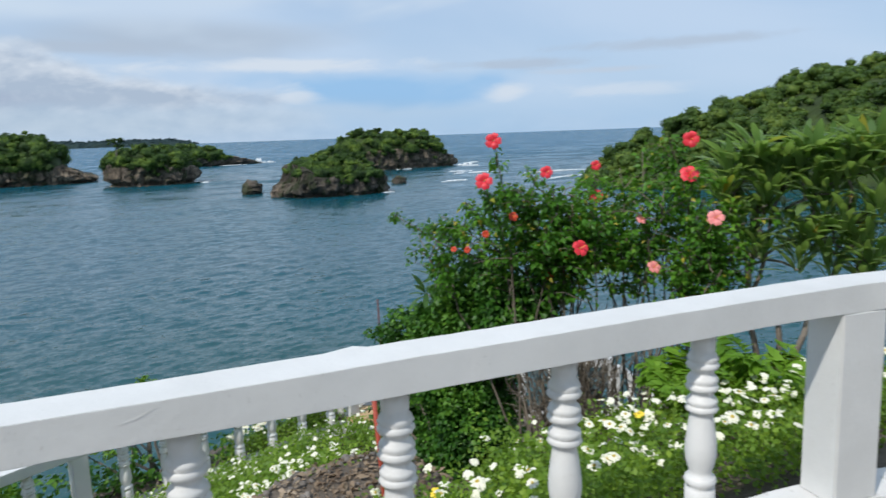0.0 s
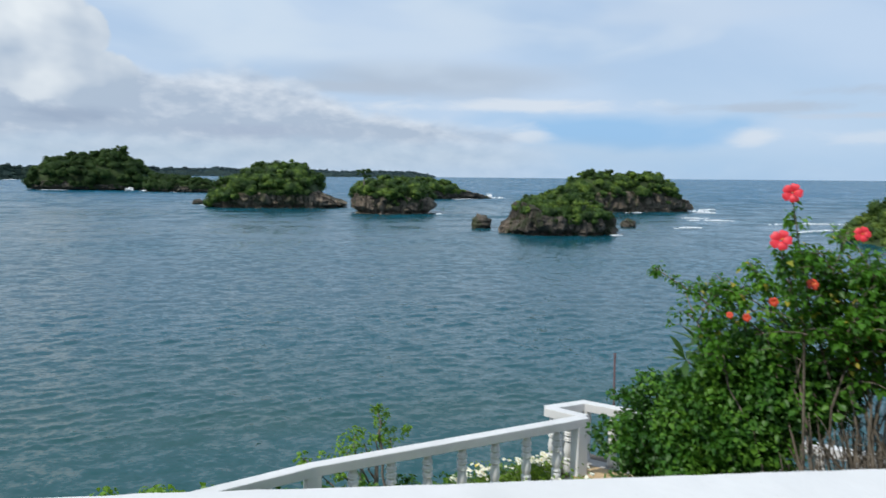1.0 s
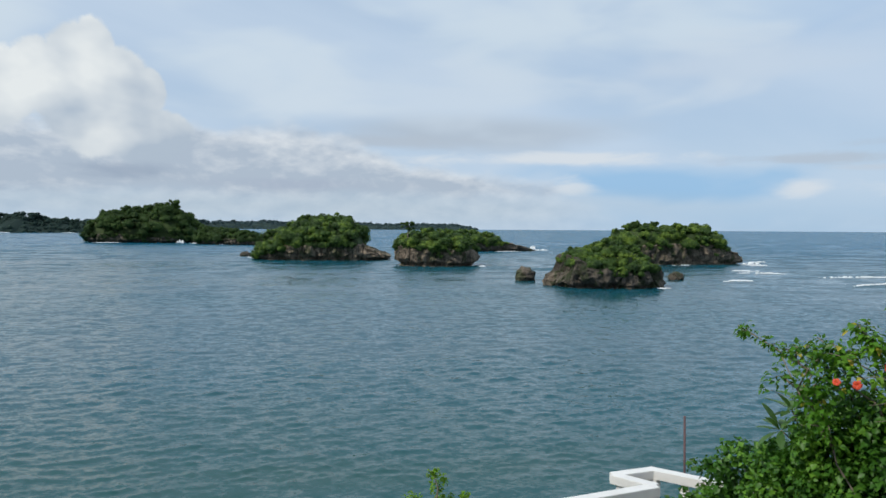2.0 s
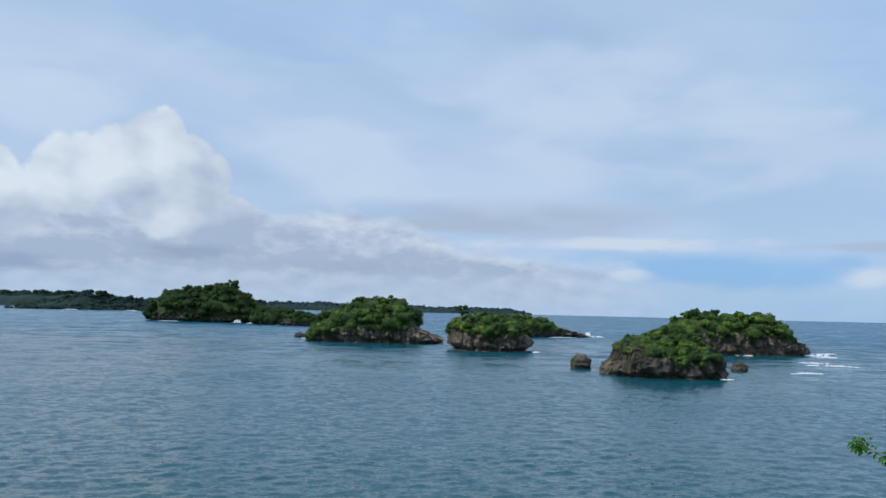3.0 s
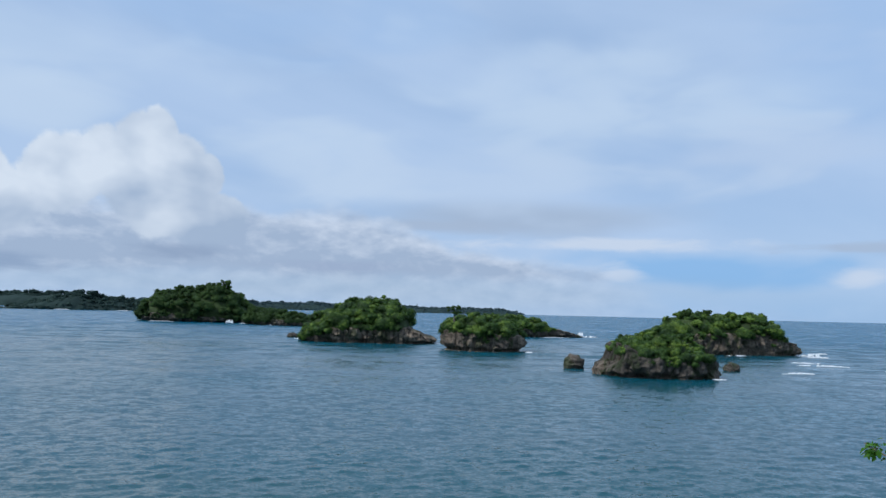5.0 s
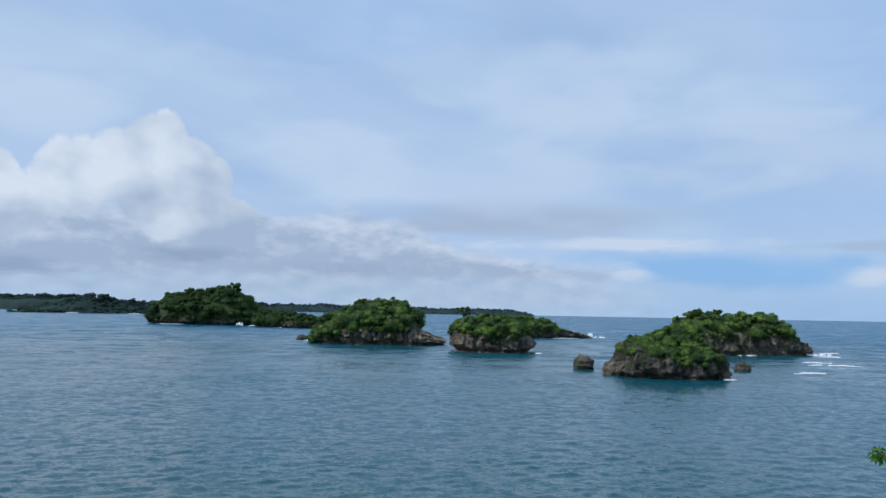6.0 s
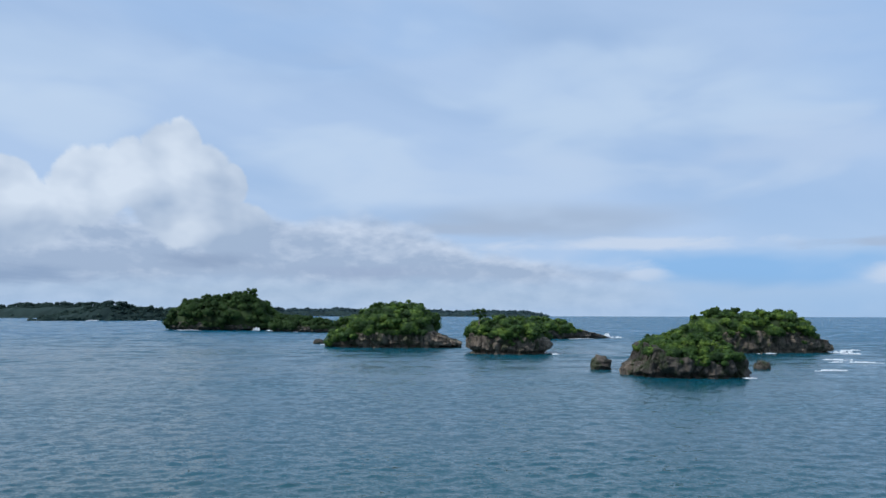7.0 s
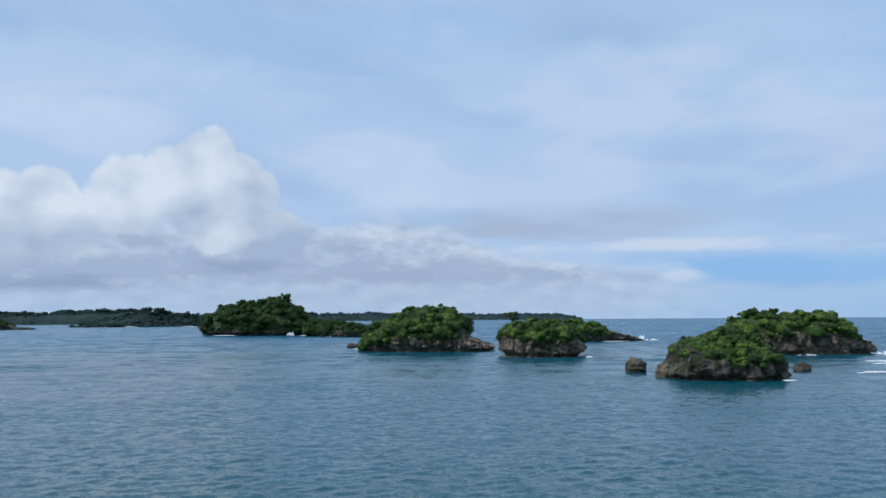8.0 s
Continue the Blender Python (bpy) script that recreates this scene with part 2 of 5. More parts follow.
def water_material():
    """Sea: green-blue body; fine ripples over the modelled waves, calmer and rougher patches."""
    m, n, sh = material("sea_water", 0.1, 0.0, 0.45)
    geo = n.add("ShaderNodeNewGeometry")
    p = geo.outputs["Position"]
    flat = n.vec("MULTIPLY", p, (1.0, 1.0, 0.0))
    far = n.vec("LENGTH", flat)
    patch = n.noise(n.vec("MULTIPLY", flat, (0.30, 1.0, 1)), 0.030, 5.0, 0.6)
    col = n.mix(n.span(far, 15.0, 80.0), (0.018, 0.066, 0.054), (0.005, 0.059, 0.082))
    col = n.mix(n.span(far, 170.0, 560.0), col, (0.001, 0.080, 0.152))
    col = n.mix(n.span(patch, 0.40, 0.66, 0.0, 0.6), col, (0.005, 0.070, 0.096))
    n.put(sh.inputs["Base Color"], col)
    n.put(sh.inputs["Roughness"], n.span(far, 25.0, 260.0, 0.10, 0.17))
    sh.inputs["IOR"].default_value = 1.33
    long = n.vec("MULTIPLY", flat, (0.68, 1.0, 1))

    def waves(scale, amount, detail, distort):
        node = n.add("ShaderNodeTexNoise")
        n.put(node.inputs["Vector"], long)
        for key, v in (("Scale", scale), ("Detail", detail), ("Roughness", 0.55), ("Distortion", distort)):
            node.inputs[key].default_value = v
        return n.vec("SCALE", n.vec("SUBTRACT", node.outputs["Color"], (0.5, 0.5, 0.5)), amount)

    gust = n.span(patch, 0.3, 0.7, 0.7, 1.5)
    slope = n.vec("ADD", n.vec("ADD", waves(5.2, 0.38, 3.0, 0.3), waves(1.15, 0.42, 3.0, 0.4)),
                  n.vec("SCALE", n.vec("ADD", waves(0.22, 0.56, 3.0, 0.3), waves(0.07, 0.40, 3.0, 0.4)), n.span(far, 60.0, 250.0)))
    slope = n.vec("MULTIPLY", n.vec("SCALE", slope, gust), (0.6, 1.0, 0.0))
    # normals leaned landward with distance, added so the water mirrors higher sky
    slope = n.vec("ADD", slope, n.vec("SCALE", (-0.01, -0.085, 0.0), n.span(far, 15.0, 120.0)))
    slope = n.vec("ADD", slope, n.vec("SCALE", (-0.03, -0.085, 0.0), n.span(far, 150.0, 420.0)))
    n.put(sh.inputs["Normal"], n.vec("NORMALIZE", n.vec("ADD", slope, geo.outputs["Normal"])))
    return m


def flat_colour(name, col, vary, rough, scale=30.0, spec=0.4):
    m, n, sh = material(name, rough, 0.0, spec)
    p = place(n)
    n.put(sh.inputs["Base Color"], n.mix(n.noise(p, scale, 4.0, 0.6), col, vary))
    n.put(sh.inputs["Normal"], n.bump(n.noise(p, scale * 3, 3.0), 0.2, 0.003))
    return m


def limestone(name, a, b, stain):
    """Weathered sea cliff: patches, dark streaks down the face, pits."""
    m, n, sh = material(name, 0.92, 0.0, 0.25)
    p = place(n)
    big = n.noise(p, 0.18, 5.0, 0.65)
    pits = n.noise(p, 0.9, 7.0, 0.7)
    run = n.noise(n.vec("MULTIPLY", p, (1.0, 1.0, 0.16)), 0.9, 5.0, 0.65, 0.4)
    col = n.mix(n.span(big, 0.36, 0.64), a, b)
    col = n.mix(n.span(run, 0.50, 0.66, 0.0, 0.9), col, stain)
    col = n.mix(n.span(pits, 0.60, 0.72, 0.0, 0.7), col, (b[0] * 1.25, b[1] * 1.22, b[2] * 1.15))
    moss = n.noise(n.vec("MULTIPLY", p, (1.0, 1.0, 0.5)), 0.33, 6.0, 0.68, 0.5)
    col = n.mix(n.span(moss, 0.50, 0.60, 0.0, 0.75), col, (0.032, 0.050, 0.016))
    n.put(sh.inputs["Base Color"], col)
    n.put(sh.inputs["Normal"], n.bump(n.math("ADD", pits, n.math("MULTIPLY", run, 0.7)), 1.0, 0.9))
    return m


PAINT = paint_material()
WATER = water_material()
ROCK = limestone("coral_limestone", (0.130, 0.106, 0.080), (0.265, 0.212, 0.156), (0.052, 0.044, 0.035))
DARK_ROCK = limestone("dark_limestone", (0.070, 0.061, 0.050), (0.155, 0.132, 0.105), (0.030, 0.027, 0.022))
SOIL = surface("dry_soil", (0.085, 0.068, 0.052), (0.150, 0.124, 0.098), (0.048, 0.039, 0.030), 1.3, 22.0, 0.95, 0.8, 0.02)
CONCRETE = surface("weathered_concrete", (0.34, 0.32, 0.29), (0.45, 0.43, 0.40), (0.20, 0.19, 0.17), 1.2, 18.0, 0.85, 0.4, 0.006)
FLOOR = surface("terrace_cement", (0.26, 0.25, 0.24), (0.34, 0.33, 0.31), (0.30, 0.29, 0.27), 1.0, 14.0, 0.7, 0.25, 0.004)
WALL = surface("cream_render", (0.50, 0.46, 0.38), (0.56, 0.52, 0.44), (0.42, 0.38, 0.31), 0.8, 16.0, 0.85, 0.3, 0.004)
KERB = surface("scuffed_white_kerb", (0.62, 0.61, 0.59), (0.70, 0.70, 0.68), (0.30, 0.28, 0.25), 3.0, 12.0, 0.8, 0.4, 0.006)
PLANK = surface("ochre_step_concrete", (0.42, 0.29, 0.15), (0.50, 0.36, 0.20), (0.28, 0.19, 0.10), 2.0, 20.0, 0.8, 0.4, 0.005)
BARK = surface("grey_bark", (0.16, 0.135, 0.11), (0.26, 0.23, 0.195), (0.09, 0.075, 0.06), 3.0, 30.0, 0.9, 0.8, 0.012)
TWIG = surface("weathered_twigs", (0.115, 0.095, 0.070), (0.190, 0.160, 0.122), (0.070, 0.056, 0.042), 3.0, 30.0, 0.9, 0.6, 0.006)
STONE = surface("grey_rubble", (0.13, 0.115, 0.10), (0.24, 0.215, 0.19), (0.07, 0.062, 0.055), 4.0, 30.0, 0.9, 0.8, 0.01)
LITTER = leafy("dry_leaf_litter", (0.16, 0.11, 0.075), (0.33, 0.25, 0.17), (0.52, 0.42, 0.31), (0.3, 0.2, 0.1), 3.0, 0.8)
ISLE_LEAF = leafy("islet_scrub_leaves", (0.013, 0.032, 0.009), (0.048, 0.100, 0.018), (0.170, 0.255, 0.036), (0.14, 0.25, 0.02), 0.26, 0.6, spec=0.25, through=0.18)
HILL_LEAF = leafy("hillside_leaves", (0.022, 0.052, 0.011), (0.060, 0.112, 0.018), (0.150, 0.215, 0.036), (0.22, 0.33, 0.02), 0.22, 0.6, spec=0.25, through=0.2)
ISLE_LEAF_DARK = leafy("islet_forest_leaves", (0.020, 0.045, 0.014), (0.042, 0.082, 0.020), (0.075, 0.130, 0.030), (0.08, 0.15, 0.02), 0.05, 0.65, spec=0.2)
# Blue-paled greens: the haze of distance is put into these two leaf colours.
FAR_HAZE_LEAF = leafy("distant_leaves_haze_tint", (0.032, 0.058, 0.050), (0.047, 0.082, 0.068), (0.062, 0.102, 0.084), (0.03, 0.05, 0.04), 0.02, 0.8, spec=0.1)
HAZE_LEAF = leafy("horizon_leaves_haze_tint", (0.046, 0.078, 0.084), (0.060, 0.100, 0.106), (0.074, 0.118, 0.122), (0.03, 0.05, 0.05), 0.02, 0.8, spec=0.1)
# Core below the far crowns: shade between the trees put into its colour.
SHORE_CORE_SHADE = surface("distant_core_shade", (0.018, 0.032, 0.028), (0.028, 0.048, 0.042), (0.024, 0.036, 0.034), 0.02, 0.2, 0.9, 0.5, 1.0, spec=0.1)
HIB_LEAF = leafy("hibiscus_leaves", (0.028, 0.098, 0.010), (0.070, 0.195, 0.018), (0.150, 0.305, 0.030), (0.22, 0.45, 0.03), 1.6, 0.42, (0.42, 0.36, 0.05), spec=0.25)
SHRUB_LEAF = leafy("dense_shrub_leaves", (0.014, 0.056, 0.008), (0.040, 0.125, 0.014), (0.110, 0.245, 0.026), (0.12, 0.30, 0.02), 1.8, 0.45, spec=0.25, through=0.26)
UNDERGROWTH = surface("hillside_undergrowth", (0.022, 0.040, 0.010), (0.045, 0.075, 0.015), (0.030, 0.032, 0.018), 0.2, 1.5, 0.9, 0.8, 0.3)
PLUMERIA_LEAF = leafy("frangipani_leaves", (0.110, 0.190, 0.066), (0.185, 0.285, 0.098), (0.290, 0.400, 0.140), (0.36, 0.56, 0.08), 1.2, 0.38, (0.50, 0.36, 0.04), through=0.5)
BROAD_LEAF = leafy("sapling_leaves", (0.030, 0.080, 0.022), (0.060, 0.135, 0.036), (0.105, 0.200, 0.055), (0.14, 0.28, 0.04), 1.4, 0.42, spec=0.3)
FERN_LEAF = leafy("bright_fern_leaves", (0.085, 0.195, 0.016), (0.150, 0.300, 0.026), (0.230, 0.410, 0.040), (0.36, 0.56, 0.04), 2.0, 0.5, through=0.40)
DAISY_LEAF = leafy("daisy_leaves", (0.050, 0.120, 0.012), (0.140, 0.255, 0.022), (0.270, 0.400, 0.040), (0.36, 0.54, 0.05), 3.0, 0.55, through=0.36)
PETAL = flat_colour("white_daisy_petals", (0.70, 0.69, 0.52), (0.80, 0.79, 0.66), 0.6)
PETAL_YELLOW = flat_colour("yellow_petals", (0.80, 0.55, 0.03), (0.85, 0.66, 0.06), 0.6)
DISC = flat_colour("yellow_flower_disc", (0.42, 0.30, 0.04), (0.60, 0.46, 0.07), 0.7, 80.0)
HIB_RED = flat_colour("red_hibiscus_petals", (0.62, 0.020, 0.040), (0.74, 0.045, 0.060), 0.5)
HIB_PINK = flat_colour("faded_pink_petals", (0.66, 0.12, 0.13), (0.80, 0.36, 0.32), 0.55)
HIB_ORANGE = flat_colour("wilted_orange_petals", (0.46, 0.030, 0.015), (0.58, 0.075, 0.02), 0.6)
STAMEN = flat_colour("stamen_yellow", (0.75, 0.45, 0.08), (0.80, 0.30, 0.10), 0.6)
RED_IRON = surface("red_primed_iron", (0.36, 0.055, 0.035), (0.42, 0.075, 0.045), (0.20, 0.05, 0.03), 4.0, 40.0, 0.6, 0.3, 0.002)
RUST = surface("rusty_iron", (0.085, 0.052, 0.056), (0.115, 0.064, 0.066), (0.05, 0.038, 0.04), 5.0, 50.0, 0.8, 0.4, 0.002)
FOAM, _n, _s = material("sea_foam", 0.9)
_s.inputs["Base Color"].default_value = (0.66, 0.70, 0.72, 1)


# ---------------------------------------------------------------- mesh helpers


def mesh_from(name, verts, faces, mat, smooth=False):
    me = bpy.data.meshes.new(name)
    me.from_pydata([tuple(v) for v in verts], [], [tuple(f) for f in faces])
    me.materials.append(mat)
    if smooth:
        me.polygons.foreach_set("use_smooth", [True] * len(me.polygons))
    me.update()
    return me


def bm_mesh(name, bm, mat, smooth=False):
    me = bpy.data.meshes.new(name)
    bm.to_mesh(me)
    bm.free()
    me.materials.append(mat)
    if smooth:
        me.polygons.foreach_set("use_smooth", [True] * len(me.polygons))
    return me


def child(name, me, parent, label="", kind=""):
    ob = new(name, me)
    ob.parent = parent
    return tagged(ob, label, "", "", kind)


def part(name, bm, mat, parent, label="", smooth=False):
    return child(name, bm_mesh(name, bm, mat, smooth), parent, label)


def thing(name, at, label, category, group="", kind=""):
    ob = new(name)
    ob.location = at
    ob.empty_display_size = 0.2
    return tagged(ob, label, category, group, kind)


def box_bm(bm, lo, hi, bevel=0.0):
    made = bmesh.ops.create_cube(bm, size=1.0)
    vs = made["verts"]
    for v in vs:
        v.co = Vector([lo[i] + (v.co[i] + 0.5) * (hi[i] - lo[i]) for i in range(3)])
    if bevel:
        es = list({e for v in vs for e in v.link_edges})
        bmesh.ops.bevel(bm, geom=es, offset=bevel, segments=2, affect="EDGES")
    return bm


def beam_bm(points, left, right, lo, hi, bevel=0.008, wobble=0.0, step=0.12):
    """A bar of rectangular section along a line of points in plan, offset left and right of it, with mitred bends.
    Each point is x, y, z; lo and hi are measured from z."""
    pts = [Vector(p) for p in points]
    dense = []
    for i, (a, b) in enumerate(zip(pts, pts[1:])):
        k = max(1, int((b - a).length / step)) if wobble else 1
        dense += [(a.lerp(b, j / k), i, j == 0) for j in range(k)]
    dense.append((pts[-1], len(pts) - 2, True))
    sides = []
    for i in range(len(pts) - 1):
        d = (pts[i + 1] - pts[i])
        d.z = 0
        d.normalize()
        sides.append(Vector((-d.y, d.x, 0)))
    bm = bmesh.new()
    rings = []
    for p, i, corner in dense:
        s = sides[i].copy()
        if corner and 0 < i and (p - pts[i]).length < 1e-6:
            s = (sides[i - 1] + sides[i])
            s = s / (s.dot(sides[i]) or 1)
        w = [(noise.noise(p * 2.3 + Vector((k * 7.1, 0, 0))) + 0.5 * noise.noise(p * 13.0 + Vector((k * 7.1, 0, 0)))) * wobble for k in range(4)]
        rings.append([bm.verts.new(p + s * o + Vector((0, 0, h))) for o, h in
                      ((left + w[0], lo + w[2]), (left + w[0], hi + w[1]), (-right + w[3], hi + w[1]), (-right + w[3], lo + w[2]))])
    for a, b in zip(rings, rings[1:]):
        for k in range(4):
            bm.faces.new((a[k], a[(k + 1) % 4], b[(k + 1) % 4], b[k]))
    bm.faces.new(rings[0][::-1])
    bm.faces.new(rings[-1])
    bmesh.ops.recalc_face_normals(bm, faces=bm.faces)
    if bevel:
        es = [e for e in bm.edges if e.is_manifold and e.calc_face_angle(0) > 0.6]
        bmesh.ops.bevel(bm, geom=es, offset=bevel, segments=2, affect="EDGES")
    return bm


def lathe(name, profile, mat, around=20):
    verts, faces = [], []
    for r, z in profile:
        for k in range(around):
            a = 2 * math.pi * k / around
            verts.append((r * math.cos(a), r * math.sin(a), z))
    for i in range(len(profile) - 1):
        for k in range(around):
            q = (k + 1) % around
            faces.append((i * around + k, i * around + q, (i + 1) * around + q, (i + 1) * around + k))
    faces.append(tuple(range(around))[::-1])
    faces.append(tuple((len(profile) - 1) * around + k for k in range(around)))
    return mesh_from(name, verts, faces, mat, True)


def tube(verts, faces, line, radii, around=6):
    """Adds a tapered tube along a line to lists of verts and faces."""
    start = len(verts)
    pts = [Vector(p) for p in line]
    for i, p in enumerate(pts):
        d = (pts[min(i + 1, len(pts) - 1)] - pts[max(i - 1, 0)]).normalized()
        u = d.orthogonal().normalized()
        w = d.cross(u)
        for k in range(around):
            a = 2 * math.pi * k / around
            verts.append(p + (u * math.cos(a) + w * math.sin(a)) * radii[i])
    for i in range(len(pts) - 1):
        for k in range(around):
            q = (k + 1) % around
            faces.append((start + i * around + k, start + i * around + q, start + (i + 1) * around + q, start + (i + 1) * around + k))
    faces.append(tuple(start + (len(pts) - 1) * around + k for k in range(around)))


rng = np.random.default_rng(7)


def unit(v):
    return v / np.maximum(np.linalg.norm(v, axis=-1, keepdims=True), 1e-9)


def leaf_cards(at, normal, along, length, width, fold=0.15):
    """Pointed leaves of four triangles: arrays of base points, normals, directions, lengths and widths."""
    n = len(at)
    along = unit(along - normal * (along * normal).sum(1, keepdims=True))
    side = np.cross(normal, along)
    L, Wd = np.reshape(length, (-1, 1)), np.reshape(width, (-1, 1))
    a = at
    m = at + along * L * 0.45
    tip = at + along * L - normal * L * 0.18
    left = m + side * Wd * 0.5 + normal * L * fold
    right = m - side * Wd * 0.5 + normal * L * fold
    verts = np.stack([a, right, tip, left, m], 1).reshape(-1, 3)
    i = np.arange(n)[:, None] * 5
    faces = np.concatenate([i + [0, 1, 4], i + [1, 2, 4], i + [2, 3, 4], i + [3, 0, 4]], 0)
    return verts, faces


def quick_mesh(name, verts, faces, mat):
    """A triangle mesh from arrays."""
    me = bpy.data.meshes.new(name)
    verts, faces = np.asarray(verts, np.float32), np.asarray(faces, np.int32)
    k = faces.shape[1]
    me.vertices.add(len(verts))
    me.vertices.foreach_set("co", verts.ravel())
    me.loops.add(faces.size)
    me.loops.foreach_set("vertex_index", faces.ravel())
    me.polygons.add(len(faces))
    me.polygons.foreach_set("loop_start", np.arange(0, faces.size, k, dtype=np.int32))
    me.polygons.foreach_set("loop_total", np.full(len(faces), k, np.int32))
    me.materials.append(mat)
    me.update(calc_edges=True)
    me.validate()
    return me


def long_leaves(at, normal, along, length, width):
    """Long blunt leaves, arched, with a sunk midrib."""
    along = unit(along - normal * (along * normal).sum(1, keepdims=True))
    side = np.cross(normal, along)
    L, W = np.reshape(length, (-1, 1)), np.reshape(width, (-1, 1))
    rows = []
    for t, w, drop in ((0.0, 0.12, 0.0), (0.3, 0.8, -0.01), (0.6, 1.0, 0.03), (0.85, 0.66, 0.09), (1.0, 0.08, 0.15)):
        mid = at + along * L * t - normal * L * drop
        rows += [mid + side * W * w * 0.5 + normal * W * 0.10 * w, mid, mid - side * W * w * 0.5 + normal * W * 0.10 * w]
    verts = np.stack(rows, 1).reshape(-1, 3)
    i = np.arange(len(at))[:, None] * 15
    faces = []
    for r in range(4):
        for c in (0, 1):
            q = r * 3 + c
            faces += [i + [q, q + 1, q + 4], i + [q, q + 4, q + 3]]
    return verts, np.concatenate(faces, 0)


def chips(at, normal, along, length):
    """Plain two-triangle leaves for foliage seen from far off."""
    along = unit(along - normal * (along * normal).sum(1, keepdims=True))
    side = np.cross(normal, along)
    L = np.reshape(length, (-1, 1))
    verts = np.stack([at - along * L * 0.5, at - side * L * 0.34, at + along * L * 0.5, at + side * L * 0.34], 1).reshape(-1, 3)
    i = np.arange(len(at))[:, None] * 4
    return verts, np.concatenate([i + [0, 1, 2], i + [0, 2, 3]], 0)


def clump_leaves(centres, radii, per_area, size, squash=0.8, seedless_up=0.35):
    """Leaves over the skins of many lumpy clumps, denser outside; returns verts and faces."""
    V, Fc, count = [], [], 0
    for c, r in zip(centres, radii):
        k = max(12, int(per_area * 4 * math.pi * r * r))
        d = unit(rng.normal(size=(k, 3)))
        d = d[d[:, 2] > -0.55]
        k = len(d)
        lump = 1 + 0.22 * np.sin(d[:, 0] * 5 + c[0]) * np.sin(d[:, 1] * 5 + c[1]) + 0.16 * np.sin(d[:, 2] * 7 + c[0])
        rad = r * lump * (1 - 0.30 * rng.random(k) ** 2.5)
        at = np.asarray(c) + d * rad[:, None] * (1, 1, squash)
        nm = unit(d + (0, 0, seedless_up) + rng.normal(size=(k, 3)) * 0.55)
        al = rng.normal(size=(k, 3)) + d * 0.3
        s = size * (0.6 + 0.8 * rng.random(k))
        v, f = leaf_cards(at, nm, al, s, s * 0.75)
        V.append(v)
        Fc.append(f + count)
        count += len(v)
    return np.concatenate(V), np.concatenate(Fc)


def ball(level=1):
    bm = bmesh.new()
    bmesh.ops.create_icosphere(bm, subdivisions=level, radius=1.0)
    v = np.array([q.co[:] for q in bm.verts])
    f = np.array([[q.index for q in p.verts] for p in bm.faces])
    bm.free()
    return v, f


BALL_V, BALL_F = ball(2)


def canopy_mesh(name, centres, radii, size, mat, squash=0.85, lobes=9, dense=1.5):
    """Treetops: each is a heap of ragged leafy lobes with a solid heart, its skin made of small leaves."""
    V, Fc, count = [], [], 0
    for c, r in zip(centres, radii):
        u = unit(rng.normal(size=(lobes, 3)) * (1, 1, 0.75) + (0, 0, 0.35))
        for d0, k in zip(u, rng.uniform(0.22, 0.62, lobes)):
            lr = r * k
            sq = squash * rng.uniform(0.7, 1.05)
            mid = np.asarray(c) + d0 * (1, 1, squash) * (r - lr * 0.9) * rng.uniform(0.75, 1.08)
            wav = 1 + 0.14 * np.sin(BALL_V @ rng.normal(size=3) * 5 + rng.uniform(0, 6)) + 0.10 * np.sin(BALL_V @ rng.normal(size=3) * 9)
            V.append(mid + BALL_V * wav[:, None] * lr * 0.80 * (1, 1, sq))
            Fc.append(BALL_F + count)
            count += len(BALL_V)
            n = max(10, int(dense / size ** 2 * 4 * math.pi * lr * lr * 0.6))
            d = unit(rng.normal(size=(n, 3)) + d0 * 0.6 + (0, 0, 0.25))
            at = mid + d * (1, 1, sq) * lr * (1.10 - 0.34 * rng.random((n, 1)) ** 1.5)
            nm = unit(d * 0.8 + d0 * 0.3 + (0, 0, 0.15) + rng.normal(size=(n, 3)) * 0.42)
            v, f = chips(at, nm, rng.normal(size=(n, 3)), size * (0.55 + 0.8 * rng.random(n)))
            V.append(v)
            Fc.append(f + count)
            count += len(v)
    return quick_mesh(name, np.concatenate(V), np.concatenate(Fc), mat)


def lerp_table(s, table):
    xs, ys = zip(*table)
    return float(np.interp(s, xs, ys))

# ---------------------------------------------------------------- land and sea

FLOOR_Z, CURB_Z, RAIL_LO, RAIL_HI = 10.44, 10.50, 11.275, 11.38
K_POST, P1, P2, P3, R_END = (-0.27, 8.42), (3.42, 9.60), (3.00, 10.06), (3.62, 10.22), (6.62, 7.60)
LOW_TOP, LOW_BASE = 8.73, 7.80


def low_line(x):
    """y of the lower rail, and of the land's edge beyond it, at x."""
    return float(np.interp(x, (-12.0, -2.2, K_POST[0], P1[0], 3.6, 6.6, 7.8, 10.0, 14.0, 24.0), (6.2, 7.45, 8.42, 9.6, 10.2, 7.6, 6.5, 3.5, -4.0, -22.0)))


def near_line(x):
    return 1.757 - 0.057 * x


